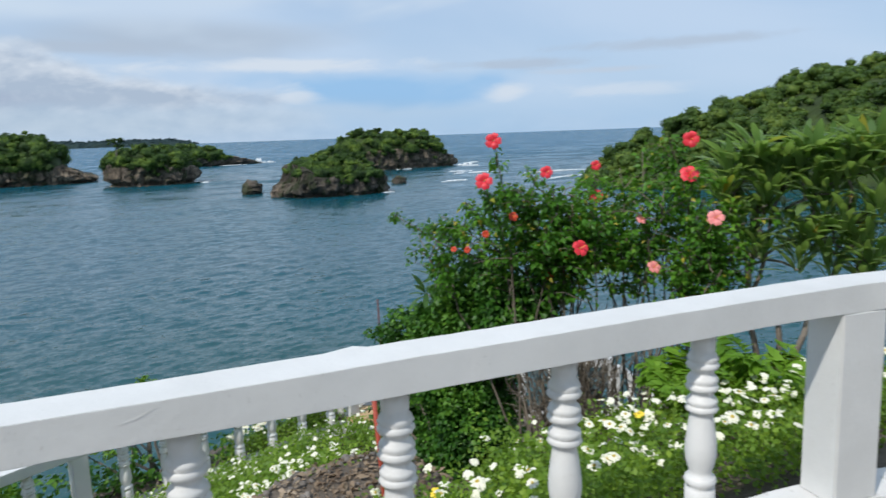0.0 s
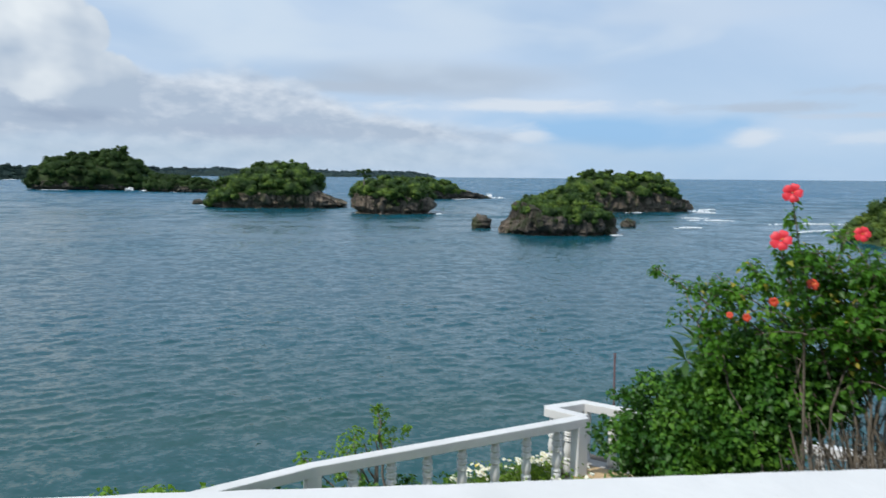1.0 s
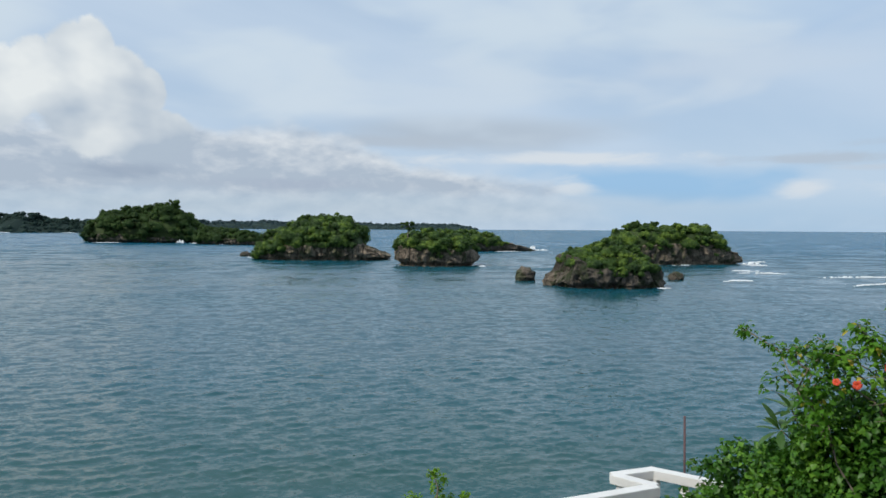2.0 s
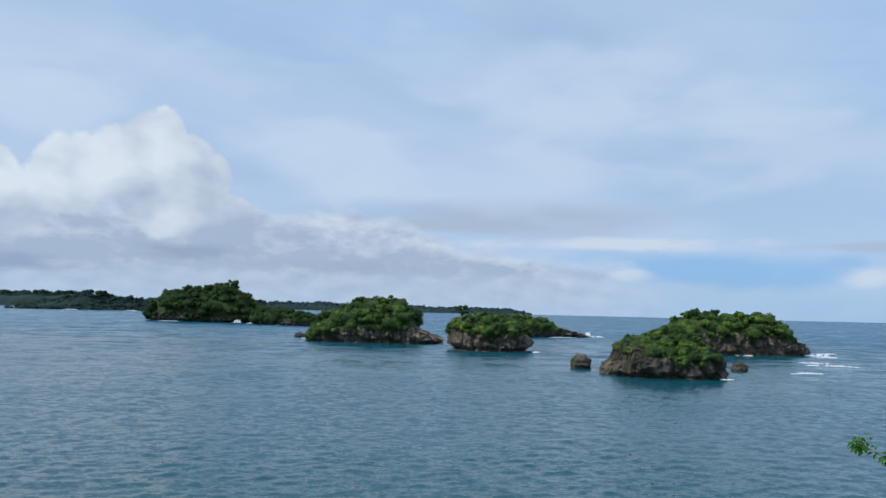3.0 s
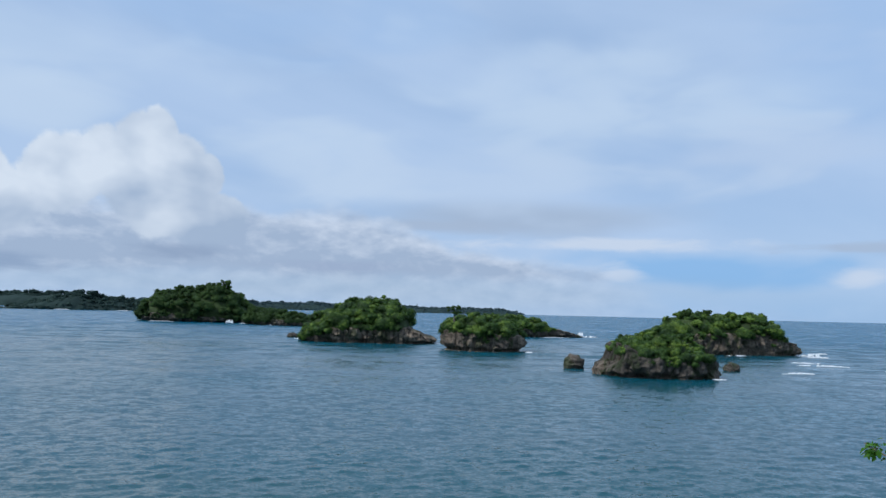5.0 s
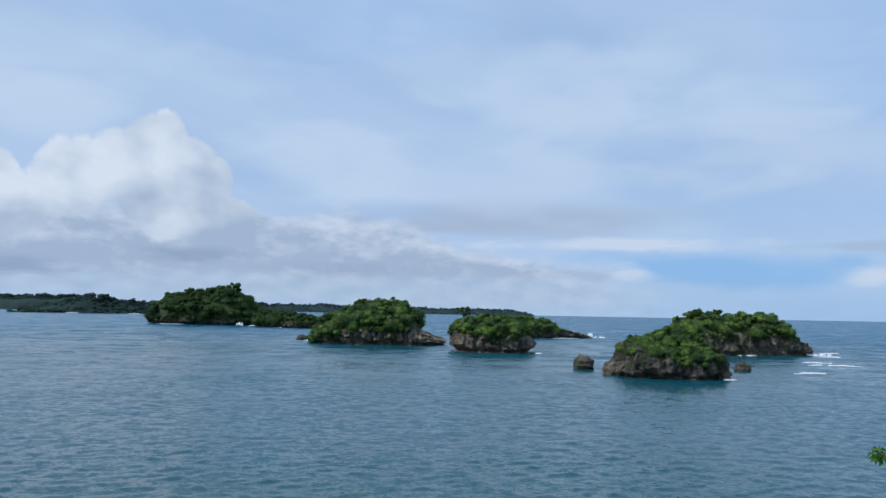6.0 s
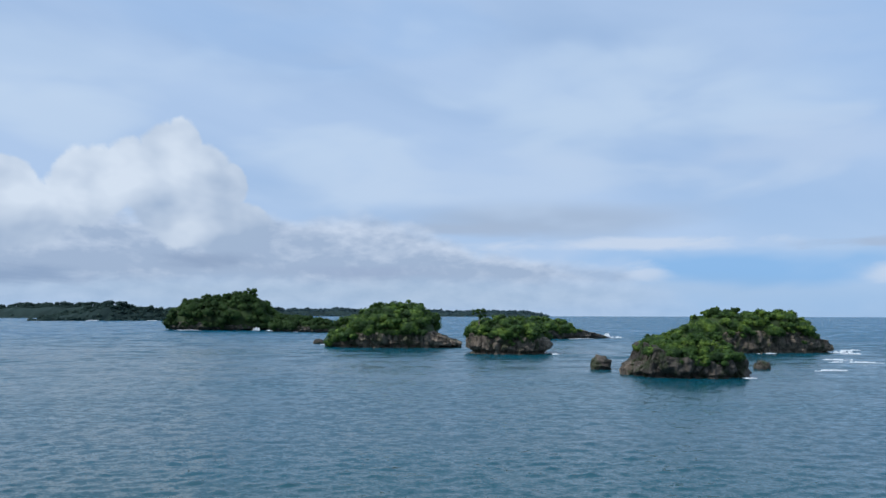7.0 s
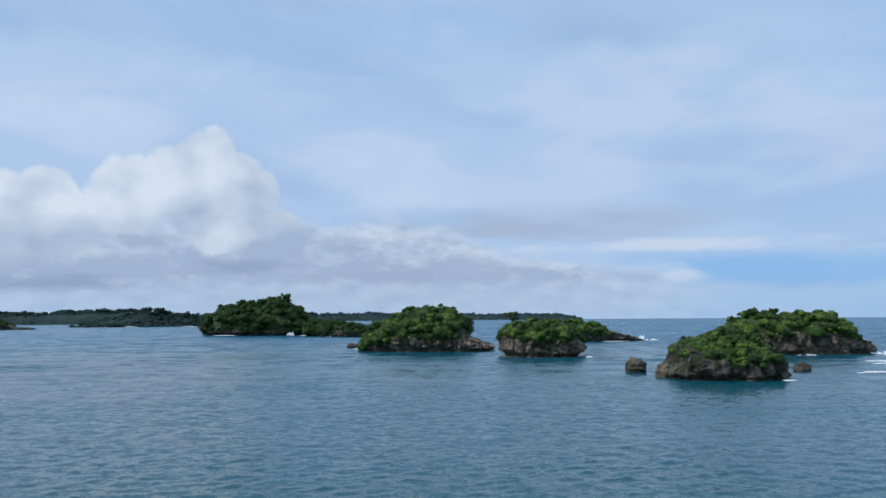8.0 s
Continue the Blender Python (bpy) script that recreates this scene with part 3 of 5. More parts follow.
def land_z(x, y):
    """Height of the ground: terrace, garden bank, walk by the lower rail, then the cliff."""
    foot = low_line(x)
    inner = near_line(min(x, 3.0)) + 0.2
    if y <= inner - 0.08:
        return FLOOR_Z - 0.12
    if y < foot:
        t = (y - inner) / max(foot - 0.35 - inner, 0.1)
        t = min(max(t, 0.0), 1.0)
        z = 10.36 + (LOW_BASE - 10.36) * t ** float(np.interp(x, (-1.0, 0.3, 1.5, 3.0), (0.62, 0.72, 0.98, 1.05)))
        rise = min(max(1.9 - 1.35 * math.hypot((x - 1.45) / 0.80, (y - 4.05) / 0.62), 0.0), 1.0)
        z += (max(z, 9.72) - z) * rise * rise * (3 - 2 * rise)
        dip = min(max((y - 3.5) / 1.1, 0.0), 1.0) * min(max((x - 1.9) / 0.7, 0.0), 1.0) * min(max((foot - 0.6 - y) / 1.5, 0.0), 1.0)
        z -= 0.75 * dip * dip * (3 - 2 * dip)
        z = max(z, LOW_BASE - 0.05)
        return z + 0.035 * noise.noise(Vector((x * 1.7, y * 1.7, 0))) * (1 if t < 0.95 else 0)
    d = y - foot
    rough = noise.noise(Vector((x * 0.6, y * 0.6, 3.0))) * 0.8
    if d < 1.3:
        return LOW_BASE - 0.02 - 0.25 * max(0, d - 0.4) ** 1.5 - 0.06 * abs(rough) * (d > 0.3)
    return max(-2.5, LOW_BASE - 0.25 - (d - 1.3) * 4.2 - abs(rough) * 1.2)


def ground():
    """One sheet: the headland on which the terrace stands, down into the sea."""
    xs = np.concatenate([np.arange(-60, -6, 3.0), np.arange(-6, 9, 0.22), np.arange(9, 25, 1.0)])
    ys = np.concatenate([np.arange(-60, 0, 4.0), np.arange(0, 14.5, 0.2)])
    verts = [(x, y, land_z(x, y)) for y in ys for x in xs]
    w = len(xs)
    faces = [(j * w + i, j * w + i + 1, (j + 1) * w + i + 1, (j + 1) * w + i) for j in range(len(ys) - 1) for i in range(w - 1)]
    ob = new("ground", mesh_from("ground", verts, faces, SOIL, True))
    return tagged(ob, "brown soil bank falling from the terrace to a sea cliff", "ground", kind="structure")


ground()


def sea():
    """One sheet to the horizon, with wind waves modelled where the view lies nearest."""
    dips = np.concatenate([np.arange(72.0, 30.0, -4.0), np.arange(30.0, 19.0, -0.25), np.arange(19.0, 1.6, -0.078)])
    radii = np.concatenate([12 / np.tan(np.radians(dips)), np.geomspace(440, 7000, 26)])
    bearing = np.radians(np.concatenate([np.arange(-40.0, 63.0, 0.155), np.arange(63.0, 320.0, 3.0)]))
    gap = np.gradient(radii)[:, None]
    x = radii[:, None] * np.sin(bearing)[None]
    y = radii[:, None] * np.cos(bearing)[None]
    z = np.zeros_like(x)
    r = np.random.default_rng(5)
    inside = np.clip((np.radians(61) - np.abs((bearing + np.pi) % (2 * np.pi) - np.pi)) * 12, 0, 1)[None]
    for length in np.geomspace(0.5, 9.0, 56):
        a = r.normal(0.15, 0.62)
        k = 2 * np.pi / length
        keep = np.clip(length / (2.6 * gap) - 0.7, 0, 1) * np.clip(length / (2.6 * radii[:, None] * 0.0027) - 0.7, 0, 1)
        swing = 0.6 + 0.6 * np.sin(x * 0.6 / length ** 0.5 * r.uniform(0.5, 1.5) + y * 0.3 / length ** 0.5 * r.uniform(-1.5, 1.5) + r.uniform(0, 6))
        z += keep * inside * swing * 0.0092 * length ** 0.76 * np.exp(-(length / (0.9 + radii[:, None] / 28)) ** 2) * np.sin(k * (x * math.sin(a) + y * math.cos(a)) + r.uniform(0, 6.28))
    z *= 0.85 + 0.35 * np.sin(x * 0.09 + 1.3 * np.sin(y * 0.05)) * np.sin(y * 0.11 + 1.7 * np.sin(x * 0.06))
    # crests sharper than troughs
    steep = np.sqrt((z * z).mean(1, keepdims=True)) + 1e-6
    z += 0.30 * (z * z / steep - steep) * np.clip(steep / 0.004, 0, 1)
    rows, cols = x.shape
    verts = np.concatenate([np.stack([x, y, z], -1).reshape(-1, 3), [[0, 0, 0]]])
    i, k = np.meshgrid(np.arange(rows - 1), np.arange(cols), indexing="ij")
    q = (k + 1) % cols
    a, b, c, d = i * cols + k, i * cols + q, (i + 1) * cols + q, (i + 1) * cols + k
    faces = np.concatenate([np.stack([a, d, c], -1).reshape(-1, 3), np.stack([a, c, b], -1).reshape(-1, 3)])
    hub = np.stack([np.full(cols, rows * cols), np.arange(cols), (np.arange(cols) + 1) % cols], -1)
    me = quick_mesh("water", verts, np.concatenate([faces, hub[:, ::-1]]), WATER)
    me.polygons.foreach_set("use_smooth", np.ones(len(me.polygons), bool))
    ob = new("water", me)
    return tagged(ob, "rippled blue-green sea reaching the horizon", "sea", kind="structure")


sea()


def terrace_floor():
    bm = box_bm(bmesh.new(), (-9, -9, FLOOR_Z - 0.3), (9, 1.45, FLOOR_Z))
    ob = new("floor", bm_mesh("floor", bm, FLOOR))
    tagged(ob, "grey cement terrace floor behind the balustrade", "floor", kind="structure")


terrace_floor()


def unseen_wall():
    # Unseen wall, added to cut the skylight on the rail's inner face.
    bm = box_bm(bmesh.new(), (-9, -4.7, FLOOR_Z), (9, -4.5, FLOOR_Z + 3.6), 0.01)
    ob = new("wall_unseen", bm_mesh("wall_unseen", bm, WALL))
    tagged(ob, "plain cream wall behind the terrace, added unseen to block skylight", "wall", kind="structure")


unseen_wall()


# ---------------------------------------------------------------- islets


def islet_rock(name, a, b, table, seed, mat, notch=0.07, square=2.6):
    """Limestone islet, fluted and undercut at the waterline; table gives cliff height along the long axis (-1..1)."""
    around, verts, faces = 300, [], []
    coarse = [(1.0, -0.25), (0.985, -0.03), (1 - notch, 0.05), (1 - notch * 0.9, 0.14), (0.995, 0.26), (1.02, 0.42), (1.015, 0.60),
              (1.0, 0.80), (0.965, 0.96), (0.88, 1.02), (0.7, 1.06), (0.45, 1.1), (0.2, 1.12)]
    fs = np.arange(len(coarse))
    fine = np.concatenate([np.arange(0, 8.01, 0.32), np.arange(8.5, len(coarse) - 0.99, 0.5)])
    rings = list(zip(np.interp(fine, fs, [c[0] for c in coarse]), np.interp(fine, fs, [c[1] for c in coarse])))
    off = Vector((seed * 13.7, seed * 5.1, 0))
    rough = 0.5 + 0.02 * a
    for rad, f in rings:
        for k in range(around):
            th = 2 * math.pi * k / around
            c, s = math.cos(th), math.sin(th)
            q = (abs(c) ** square + abs(s) ** square) ** (-1 / square)
            wob = 1 + 0.13 * noise.noise(Vector((c * 1.6, s * 1.6, 0)) + off)
            x, y = a * rad * q * c * wob, b * rad * q * s * wob
            h = lerp_table(max(-1, min(1, c * q * rad)), table)
            z = f * h if f > 0 else f * 4
            flute = noise.noise(Vector((x, y, z * 0.25)) * 0.35 + off) + 0.7 * noise.noise(Vector((x, y, z * 0.4)) * 0.9 + off)
            cleft = -1.4 * max(0.0, 0.16 - abs(noise.noise(Vector((x, y, z * 0.3)) * 0.28 + off * 2))) / 0.16
            d = noise.turbulence_vector(Vector((x, y, z * 1.3)) * 0.45 + off, 5, False) * rough * 0.85
            push = 1 + (flute * 1.15 + cleft) * rough / max(math.hypot(x, y), 2.0)
            verts.append((x * push + d.x, y * push + d.y, z + d.z * (0.6 if f > 0.1 else 0)))
    n = len(rings)
    verts.append((0, 0, 1.12 * lerp_table(0, table)))
    for i in range(n - 1):
        for k in range(around):
            q = (k + 1) % around
            faces.append((i * around + k, i * around + q, (i + 1) * around + q, (i + 1) * around + k))
    for k in range(around):
        faces.append(((n - 1) * around + k, (n - 1) * around + (k + 1) % around, len(verts) - 1))
    return mesh_from(name, verts, faces, mat, False)


def islet(at, turn, a, b, cliff, canopy, seed, label, leaf, leaf_size, bush, rock=ROCK, drape=0.6, span=(-0.95, 0.95), hang=((-1, 0.7), (1, 0.7)), notch=0.07, steep=2.4):
    """An islet: rock with treetops over it. canopy: height of the trees' outline along the long axis; drape: how far it
    falls towards the brink; hang: down to which share of the cliff the creepers reach along the axis."""
    top = thing("islet", (*at, 0), label, "islet", "limestone islets in the bay")
    top.rotation_euler = (0, 0, radians(turn))
    child("rock", islet_rock("rock", a, b, cliff, seed, rock, notch), top)
    r = random.Random(seed)
    off = Vector((seed * 3.3, 1.7, 0))

    def brink(s):
        return b * (1 - min(abs(s), 0.999) ** 2.6) ** (1 / 2.6)

    def crown_top(s, v):
        lo, hi = lerp_table(s, cliff), lerp_table(s, canopy)
        return lo + (hi - lo) * (1 - drape * abs(v) ** steep)

    # undergrowth: filler below the treetops, its dark colour standing in for shade in the gaps
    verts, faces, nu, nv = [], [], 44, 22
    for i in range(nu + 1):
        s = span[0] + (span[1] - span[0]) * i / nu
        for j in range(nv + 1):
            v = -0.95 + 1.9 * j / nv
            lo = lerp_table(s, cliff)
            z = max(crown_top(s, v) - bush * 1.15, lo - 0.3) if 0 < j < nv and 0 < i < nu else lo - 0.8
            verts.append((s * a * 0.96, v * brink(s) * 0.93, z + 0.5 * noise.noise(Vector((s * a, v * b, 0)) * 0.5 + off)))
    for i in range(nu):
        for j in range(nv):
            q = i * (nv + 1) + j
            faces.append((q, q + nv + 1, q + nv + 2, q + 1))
    child("undergrowth", mesh_from("undergrowth", verts, faces, UNDERGROWTH, True), top, "undergrowth filler, coloured dark for the shaded gaps between treetops")

    cs, rs = [], []
    step = bush * 1.05
    x = span[0] * a
    while x < span[1] * a:
        s0 = x / a
        y = -brink(s0) * 0.96
        while y < brink(s0) * 0.9:
            s = min(max(s0 + r.uniform(-0.5, 0.5) * step / a, span[0]), span[1])
            yy = y + r.uniform(-0.5, 0.5) * step
            v = max(-1.0, min(1.0, yy / max(brink(s), 0.1)))
            lo, hi = lerp_table(s, cliff), lerp_table(s, canopy)
            size = bush * r.choice((0.4, 0.55, 0.75, 1.0, 1.3, 1.5))
            size = min(size, max(0.4 * bush, (hi - lo) * 0.62))
            if hi > lo + 0.25 * bush:
                z = crown_top(s, v) - size * 1.0 + bush * r.uniform(-0.60, 0.20)
                cs.append((s * a * 0.97, v * brink(s) * 0.95, max(z, lo - size * 0.2)))
                rs.append(size)
            y += step
        x += step
    # creepers and bushes over the brink
    for i in range(int(26 * a / bush)):
        s = r.uniform(*span)
        lo, low = lerp_table(s, cliff), lerp_table(s, hang)
        if lerp_table(s, canopy) <= lo + 0.3:
            continue
        side = -1 if r.random() < 0.7 else 1
        f = low + (1.02 - low) * r.random() ** 0.75
        if noise.noise(Vector((s * a * 0.22, f * 0.8, 0)) + off) < -0.12 + 0.28 * (1 - f):
            continue
        cs.append((s * a, side * brink(s) * r.uniform(0.96, 1.02), lo * f))
        rs.append(bush * r.uniform(0.22, 0.46) * (0.7 + 0.3 * f))
    child("scrub", canopy_mesh("scrub", cs, rs, leaf_size, leaf), top, "dense green scrub and rounded treetops", "stuff")
    return top


def boulder(at, size, seed, label, mat=DARK_ROCK):
    bm = bmesh.new()
    bmesh.ops.create_icosphere(bm, subdivisions=3, radius=1.0)
    for v in bm.verts:
        d = noise.turbulence_vector(v.co * 1.6 + Vector((seed, 0, 0)), 4, True)
        v.co = Vector((v.co.x * size[0], v.co.y * size[1], max(v.co.z, -0.5) * size[2])) + (d - Vector((0.3, 0.3, 0.3))) * 0.5 * min(size)
    ob = new("boulder", bm_mesh("boulder", bm, mat))
    ob.location = (*at, size[2] * 0.25)
    return tagged(ob, label, "rock", "boulders in the sea")


def small_tree(at, tall, crown, leaf, size, seed, label):
    """A tree standing clear of the scrub: thin trunk, two limbs, ragged crown."""
    top = thing("tree", at, label, "tree", "lone trees on the islets")
    r = random.Random(seed)
    V, Fc = [], []
    tube(V, Fc, bend_line((0, 0, -1.5), (0.2, 0, tall * 0.85), 0, 6, 0.1, seed), list(np.linspace(0.22, 0.10, 7)), 6)
    child("trunk", mesh_from("trunk", V, Fc, BARK, True), top)
    for k in (-1, 1):
        V, Fc = [], []
        tube(V, Fc, bend_line((0.1, 0, tall * 0.55), (k * crown * 0.6, 0, tall * 0.9), 0, 4, 0.05, seed + k), list(np.linspace(0.10, 0.05, 5)), 5)
        child("limb", mesh_from("limb", V, Fc, BARK, True), top)
    cs = [(r.uniform(-0.8, 0.8) * crown, r.uniform(-0.6, 0.6) * crown, tall * r.uniform(0.45, 1.0)) for _ in range(14)]
    child("crown", canopy_mesh("crown", cs, [crown * r.uniform(0.3, 0.5) for _ in cs], size, leaf, 0.8, 5), top)


def bend_line(a, b, sag, k=7, wob=0.05, seed=0):
    """A curved line from a to b that first climbs, with small kinks."""
    r = random.Random(seed)
    a, b = Vector(a), Vector(b)
    out = []
    for i in range(k + 1):
        t = i / k
        p = a.lerp(b, t) + Vector((0, 0, sag * math.sin(math.pi * t)))
        if 0 < i < k:
            p += Vector((r.uniform(-1, 1), r.uniform(-1, 1), r.uniform(-0.5, 0.5))) * wob
        out.append(p)
    return out


# near pair
islet((48.2, 148.5), -2, 11.3, 9.0, [(-1, 1.4), (-0.86, 2.6), (-0.74, 2.9), (-0.69, 6.0), (-0.5, 5.2), (-0.3, 4.2), (0.2, 4.0), (0.6, 4.4), (0.9, 4.2), (1, 2.2)],
      [(-0.74, 0), (-0.70, 8.3), (-0.56, 9.0), (-0.45, 8.6), (-0.2, 9.8), (0.0, 10.8), (0.35, 10.2), (0.65, 8.2), (0.80, 6.0), (0.90, 4.6), (0.95, 3.0), (1, 0)], 3,
      "near limestone islet covered in bright green scrub", ISLE_LEAF, 0.27, 1.75, DARK_ROCK, 0.75, (-0.70, 0.90), ((-0.7, 0.92), (-0.55, 0.85), (-0.5, 0.55), (-0.1, 0.62), (0.3, 0.6), (0.5, 0.85), (0.9, 0.85)), 0.07, 1.7)
islet((101.6, 243.0), 4, 25.0, 10.5, [(-1, 3.0), (-0.5, 6.8), (0.3, 7.0), (0.6, 6.2), (0.8, 4.2), (1, 1.4)],
      [(-1, 3), (-0.8, 12), (-0.62, 14.2), (-0.35, 15.2), (0.0, 14.2), (0.3, 14.8), (0.5, 15.2), (0.64, 13.8), (0.72, 10.0), (0.80, 5.0), (0.84, 0), (1, 0)], 5,
      "limestone islet with bare cliff and rounded treetops", ISLE_LEAF, 0.42, 2.7, ROCK, 0.5, (-0.98, 0.80), ((-1, 0.6), (0.1, 0.8), (0.3, 0.85), (0.5, 0.45), (0.8, 0.7)))
# middle pair
islet((19.6, 231.0), -6, 12.7, 11.0, [(-1, 6.3), (-0.3, 6.2), (0.1, 5.6), (0.5, 5.2), (1, 5.0)], [(-1, 9.6), (-0.8, 11.2), (-0.3, 12.4), (0.2, 12.2), (0.6, 11.2), (1, 9.2)], 8,
      "flat-sided limestone islet undercut by the sea, scrub on top", ISLE_LEAF, 0.36, 2.1, ROCK, 0.45, (-0.97, 0.97), ((-1, 0.9), (-0.2, 0.8), (0.2, 0.5), (1, 0.7)), 0.13)
islet((52.5, 372.0), 12, 34.0, 11.0, [(-1, 4), (0, 4.5), (0.45, 4.2), (0.65, 2.6), (1, 0.6)], [(-1, 10), (-0.3, 12.0), (0.15, 11.5), (0.36, 8.5), (0.44, 0), (1, 0)], 9,
      "low islet ending in a bare dark rock spit", ISLE_LEAF, 0.7, 3.0, DARK_ROCK, 0.5, (-1, 0.40))
# left islet
islet((-19.3, 275.0), -4, 25.2, 16.0, [(-1, 1.2), (-0.8, 3.4), (-0.5, 5.6), (0.3, 6.4), (0.55, 5.8), (0.75, 3.6), (1, 1.8)],
      [(-1, 2), (-0.92, 8.5), (-0.8, 12.0), (-0.52, 12.6), (-0.42, 16.0), (0.0, 17.3), (0.2, 17.8), (0.45, 16.0), (0.58, 13.0), (0.63, 8.0), (0.66, 0), (1, 0)], 12,
      "limestone islet with a tall wooded crown and rocky spit", ISLE_LEAF, 0.46, 3.0, ROCK, 0.5, (-0.97, 0.63), ((-1, 0.2), (-0.75, 0.3), (-0.55, 0.8), (0.2, 0.75), (0.6, 0.85)))
# far left wooded island, in two parts
islet((-167.0, 545.0), -10, 42.0, 26.0, [(-1, 6), (-0.3, 6.5), (0.2, 4), (1, 4)], [(-1, 8), (-0.85, 20), (-0.75, 24.5), (-0.45, 27), (-0.1, 27.5), (0.35, 30), (0.62, 27), (0.85, 19), (1, 14)], 15,
      "dark wooded island with surf at its foot", ISLE_LEAF_DARK, 1.0, 5.2, DARK_ROCK, 0.5, (-0.97, 0.97), ((-1, 0.6), (0, 0.5), (0.3, 0.1), (0.7, 0.1), (1, 0.5)))
islet((-92.0, 488.0), -28, 31.0, 12.0, [(-1, 4.5), (1, 3.5)], [(-1, 13), (-0.4, 12.5), (0.2, 11.0), (0.8, 7.5), (1, 5)], 16,
      "low dark scrubby islet beside a wooded island", ISLE_LEAF_DARK, 0.9, 3.2, DARK_ROCK, 0.5)
# a rock with a few bushes before the far shore
islet((-602.0, 902.0), 14, 30.0, 14.0, [(-1, 7), (0.1, 6), (0.3, 3), (1, 2)], [(-1, 17), (-0.4, 15), (0.1, 9), (0.25, 0), (1, 0)], 18,
      "small dark rock islet with low bushes by the far shore", ISLE_LEAF_DARK, 1.3, 4.0, DARK_ROCK, 0.5, (-0.97, 0.2))


def headland(at, turn, a, b, ridge, seed, label):
    """A wooded hill across the bay, its slopes falling to a rocky shore."""
    top = thing("headland", (*at, 0), label, "headland")
    top.rotation_euler = (0, 0, radians(turn))
    off = Vector((seed * 3.1, 0, 0))

    def slope(c, s, rad):
        q = (abs(c) ** 2.3 + abs(s) ** 2.3) ** (-1 / 2.3) * (1 + 0.10 * noise.noise(Vector((c * 2.5, s * 2.5, 0)) + off))
        x, y = a * rad * q * c, b * rad * q * s
        f = float(np.interp(rad, (0.0, 0.3, 0.5, 0.65, 0.8, 0.9, 0.95, 0.975, 1.0), (1.0, 0.95, 0.85, 0.70, 0.45, 0.26, 0.14, 0.07, -0.05)))
        z = f * lerp_table(max(-1, min(1, c * q * rad)), ridge) + 1.6 * noise.noise(Vector((x, y, 0)) * 0.06 + off) * (rad < 0.95)
        return Vector((x, y, z))

    around, radii = 160, [1.02, 1.0, 0.99, 0.975, 0.95, 0.9, 0.85, 0.8, 0.7, 0.6, 0.5, 0.4, 0.25, 0.1]
    verts = []
    for rad in radii:
        for k in range(around):
            th = 2 * math.pi * k / around
            p = slope(math.cos(th), math.sin(th), rad)
            verts.append(p + noise.turbulence_vector(p * 0.3 + off, 3, False) * 0.9)
    faces = [(i * around + k, i * around + (k + 1) % around, (i + 1) * around + (k + 1) % around, (i + 1) * around + k) for i in range(len(radii) - 1) for k in range(around)]
    faces.append(tuple((len(radii) - 1) * around + k for k in range(around)))
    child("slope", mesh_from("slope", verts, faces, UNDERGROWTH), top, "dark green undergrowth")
    r = random.Random(seed)
    cs, rs = [], []
    while len(cs) < 900:
        th, rad = r.uniform(0, 2 * math.pi), r.random() ** 0.6 * 0.985
        p = slope(math.cos(th), math.sin(th), rad)
        if p.x > 0.35 * a or p.y > 0.45 * b:
            continue
        size = r.choice((1.2, 1.6, 2.0, 2.5, 3.4)) * (0.55 if rad > 0.93 else 1)
        cs.append((p.x, p.y, p.z + size * r.uniform(0.0, 0.6)))
        rs.append(size)
    while len(cs) < 1130:
        th, rad = r.uniform(math.pi * 0.6, math.pi * 1.7), r.uniform(0.86, 0.99)
        p = slope(math.cos(th), math.sin(th), rad)
        cs.append((p.x, p.y, p.z + 0.4))
        rs.append(r.uniform(1.0, 2.4))
    child("forest", canopy_mesh("forest", cs, rs, 0.52, HILL_LEAF, 0.85, 6, 1.1), top, "dense green hillside forest", "stuff")


headland((187.0, 92.0), -18, 92.0, 48.0, [(-1, 13.5), (-0.93, 16.2), (-0.86, 17.8), (-0.7, 19.9), (-0.45, 21.8), (-0.2, 24.5), (0.3, 29), (1, 31)], 21, "steep wooded headland across the bay")
small_tree((10.4, 227.0, 9.3), 4.6, 2.1, ISLE_LEAF_DARK, 0.3, 2, "lone small tree standing above islet scrub")
small_tree((-147.0, 541.0, 24.6), 5.2, 5.2, ISLE_LEAF_DARK, 0.7, 4, "flat-topped tree above the wooded island")
small_tree((96.5, 241.0, 12.0), 2.4, 1.9, ISLE_LEAF_DARK, 0.35, 6, "round-headed tree above islet scrub")
small_tree((89.5, 240.0, 11.4), 2.6, 2.1, ISLE_LEAF_DARK, 0.35, 7, "round-headed tree above islet scrub")
boulder((34.4, 163.0), (2.3, 2.0, 2.4), 1.0, "rounded dark boulder standing in shallow sea")
boulder((57.4, 143.0), (1.7, 1.4, 1.6), 14.0, "low dark rock at the islet's foot")
boulder((71.0, 164.5), (1.9, 1.6, 1.5), 5.0, "small dark boulder beside the near islet")
boulder((38.0, 149.5), (2.6, 2.4, 2.0), 8.0, "brown rock shelf at the islet's foot", ROCK)
boulder((-52.0, 297.0), (2.3, 1.5, 1.5), 11.0, "tiny black rock awash in the sea")


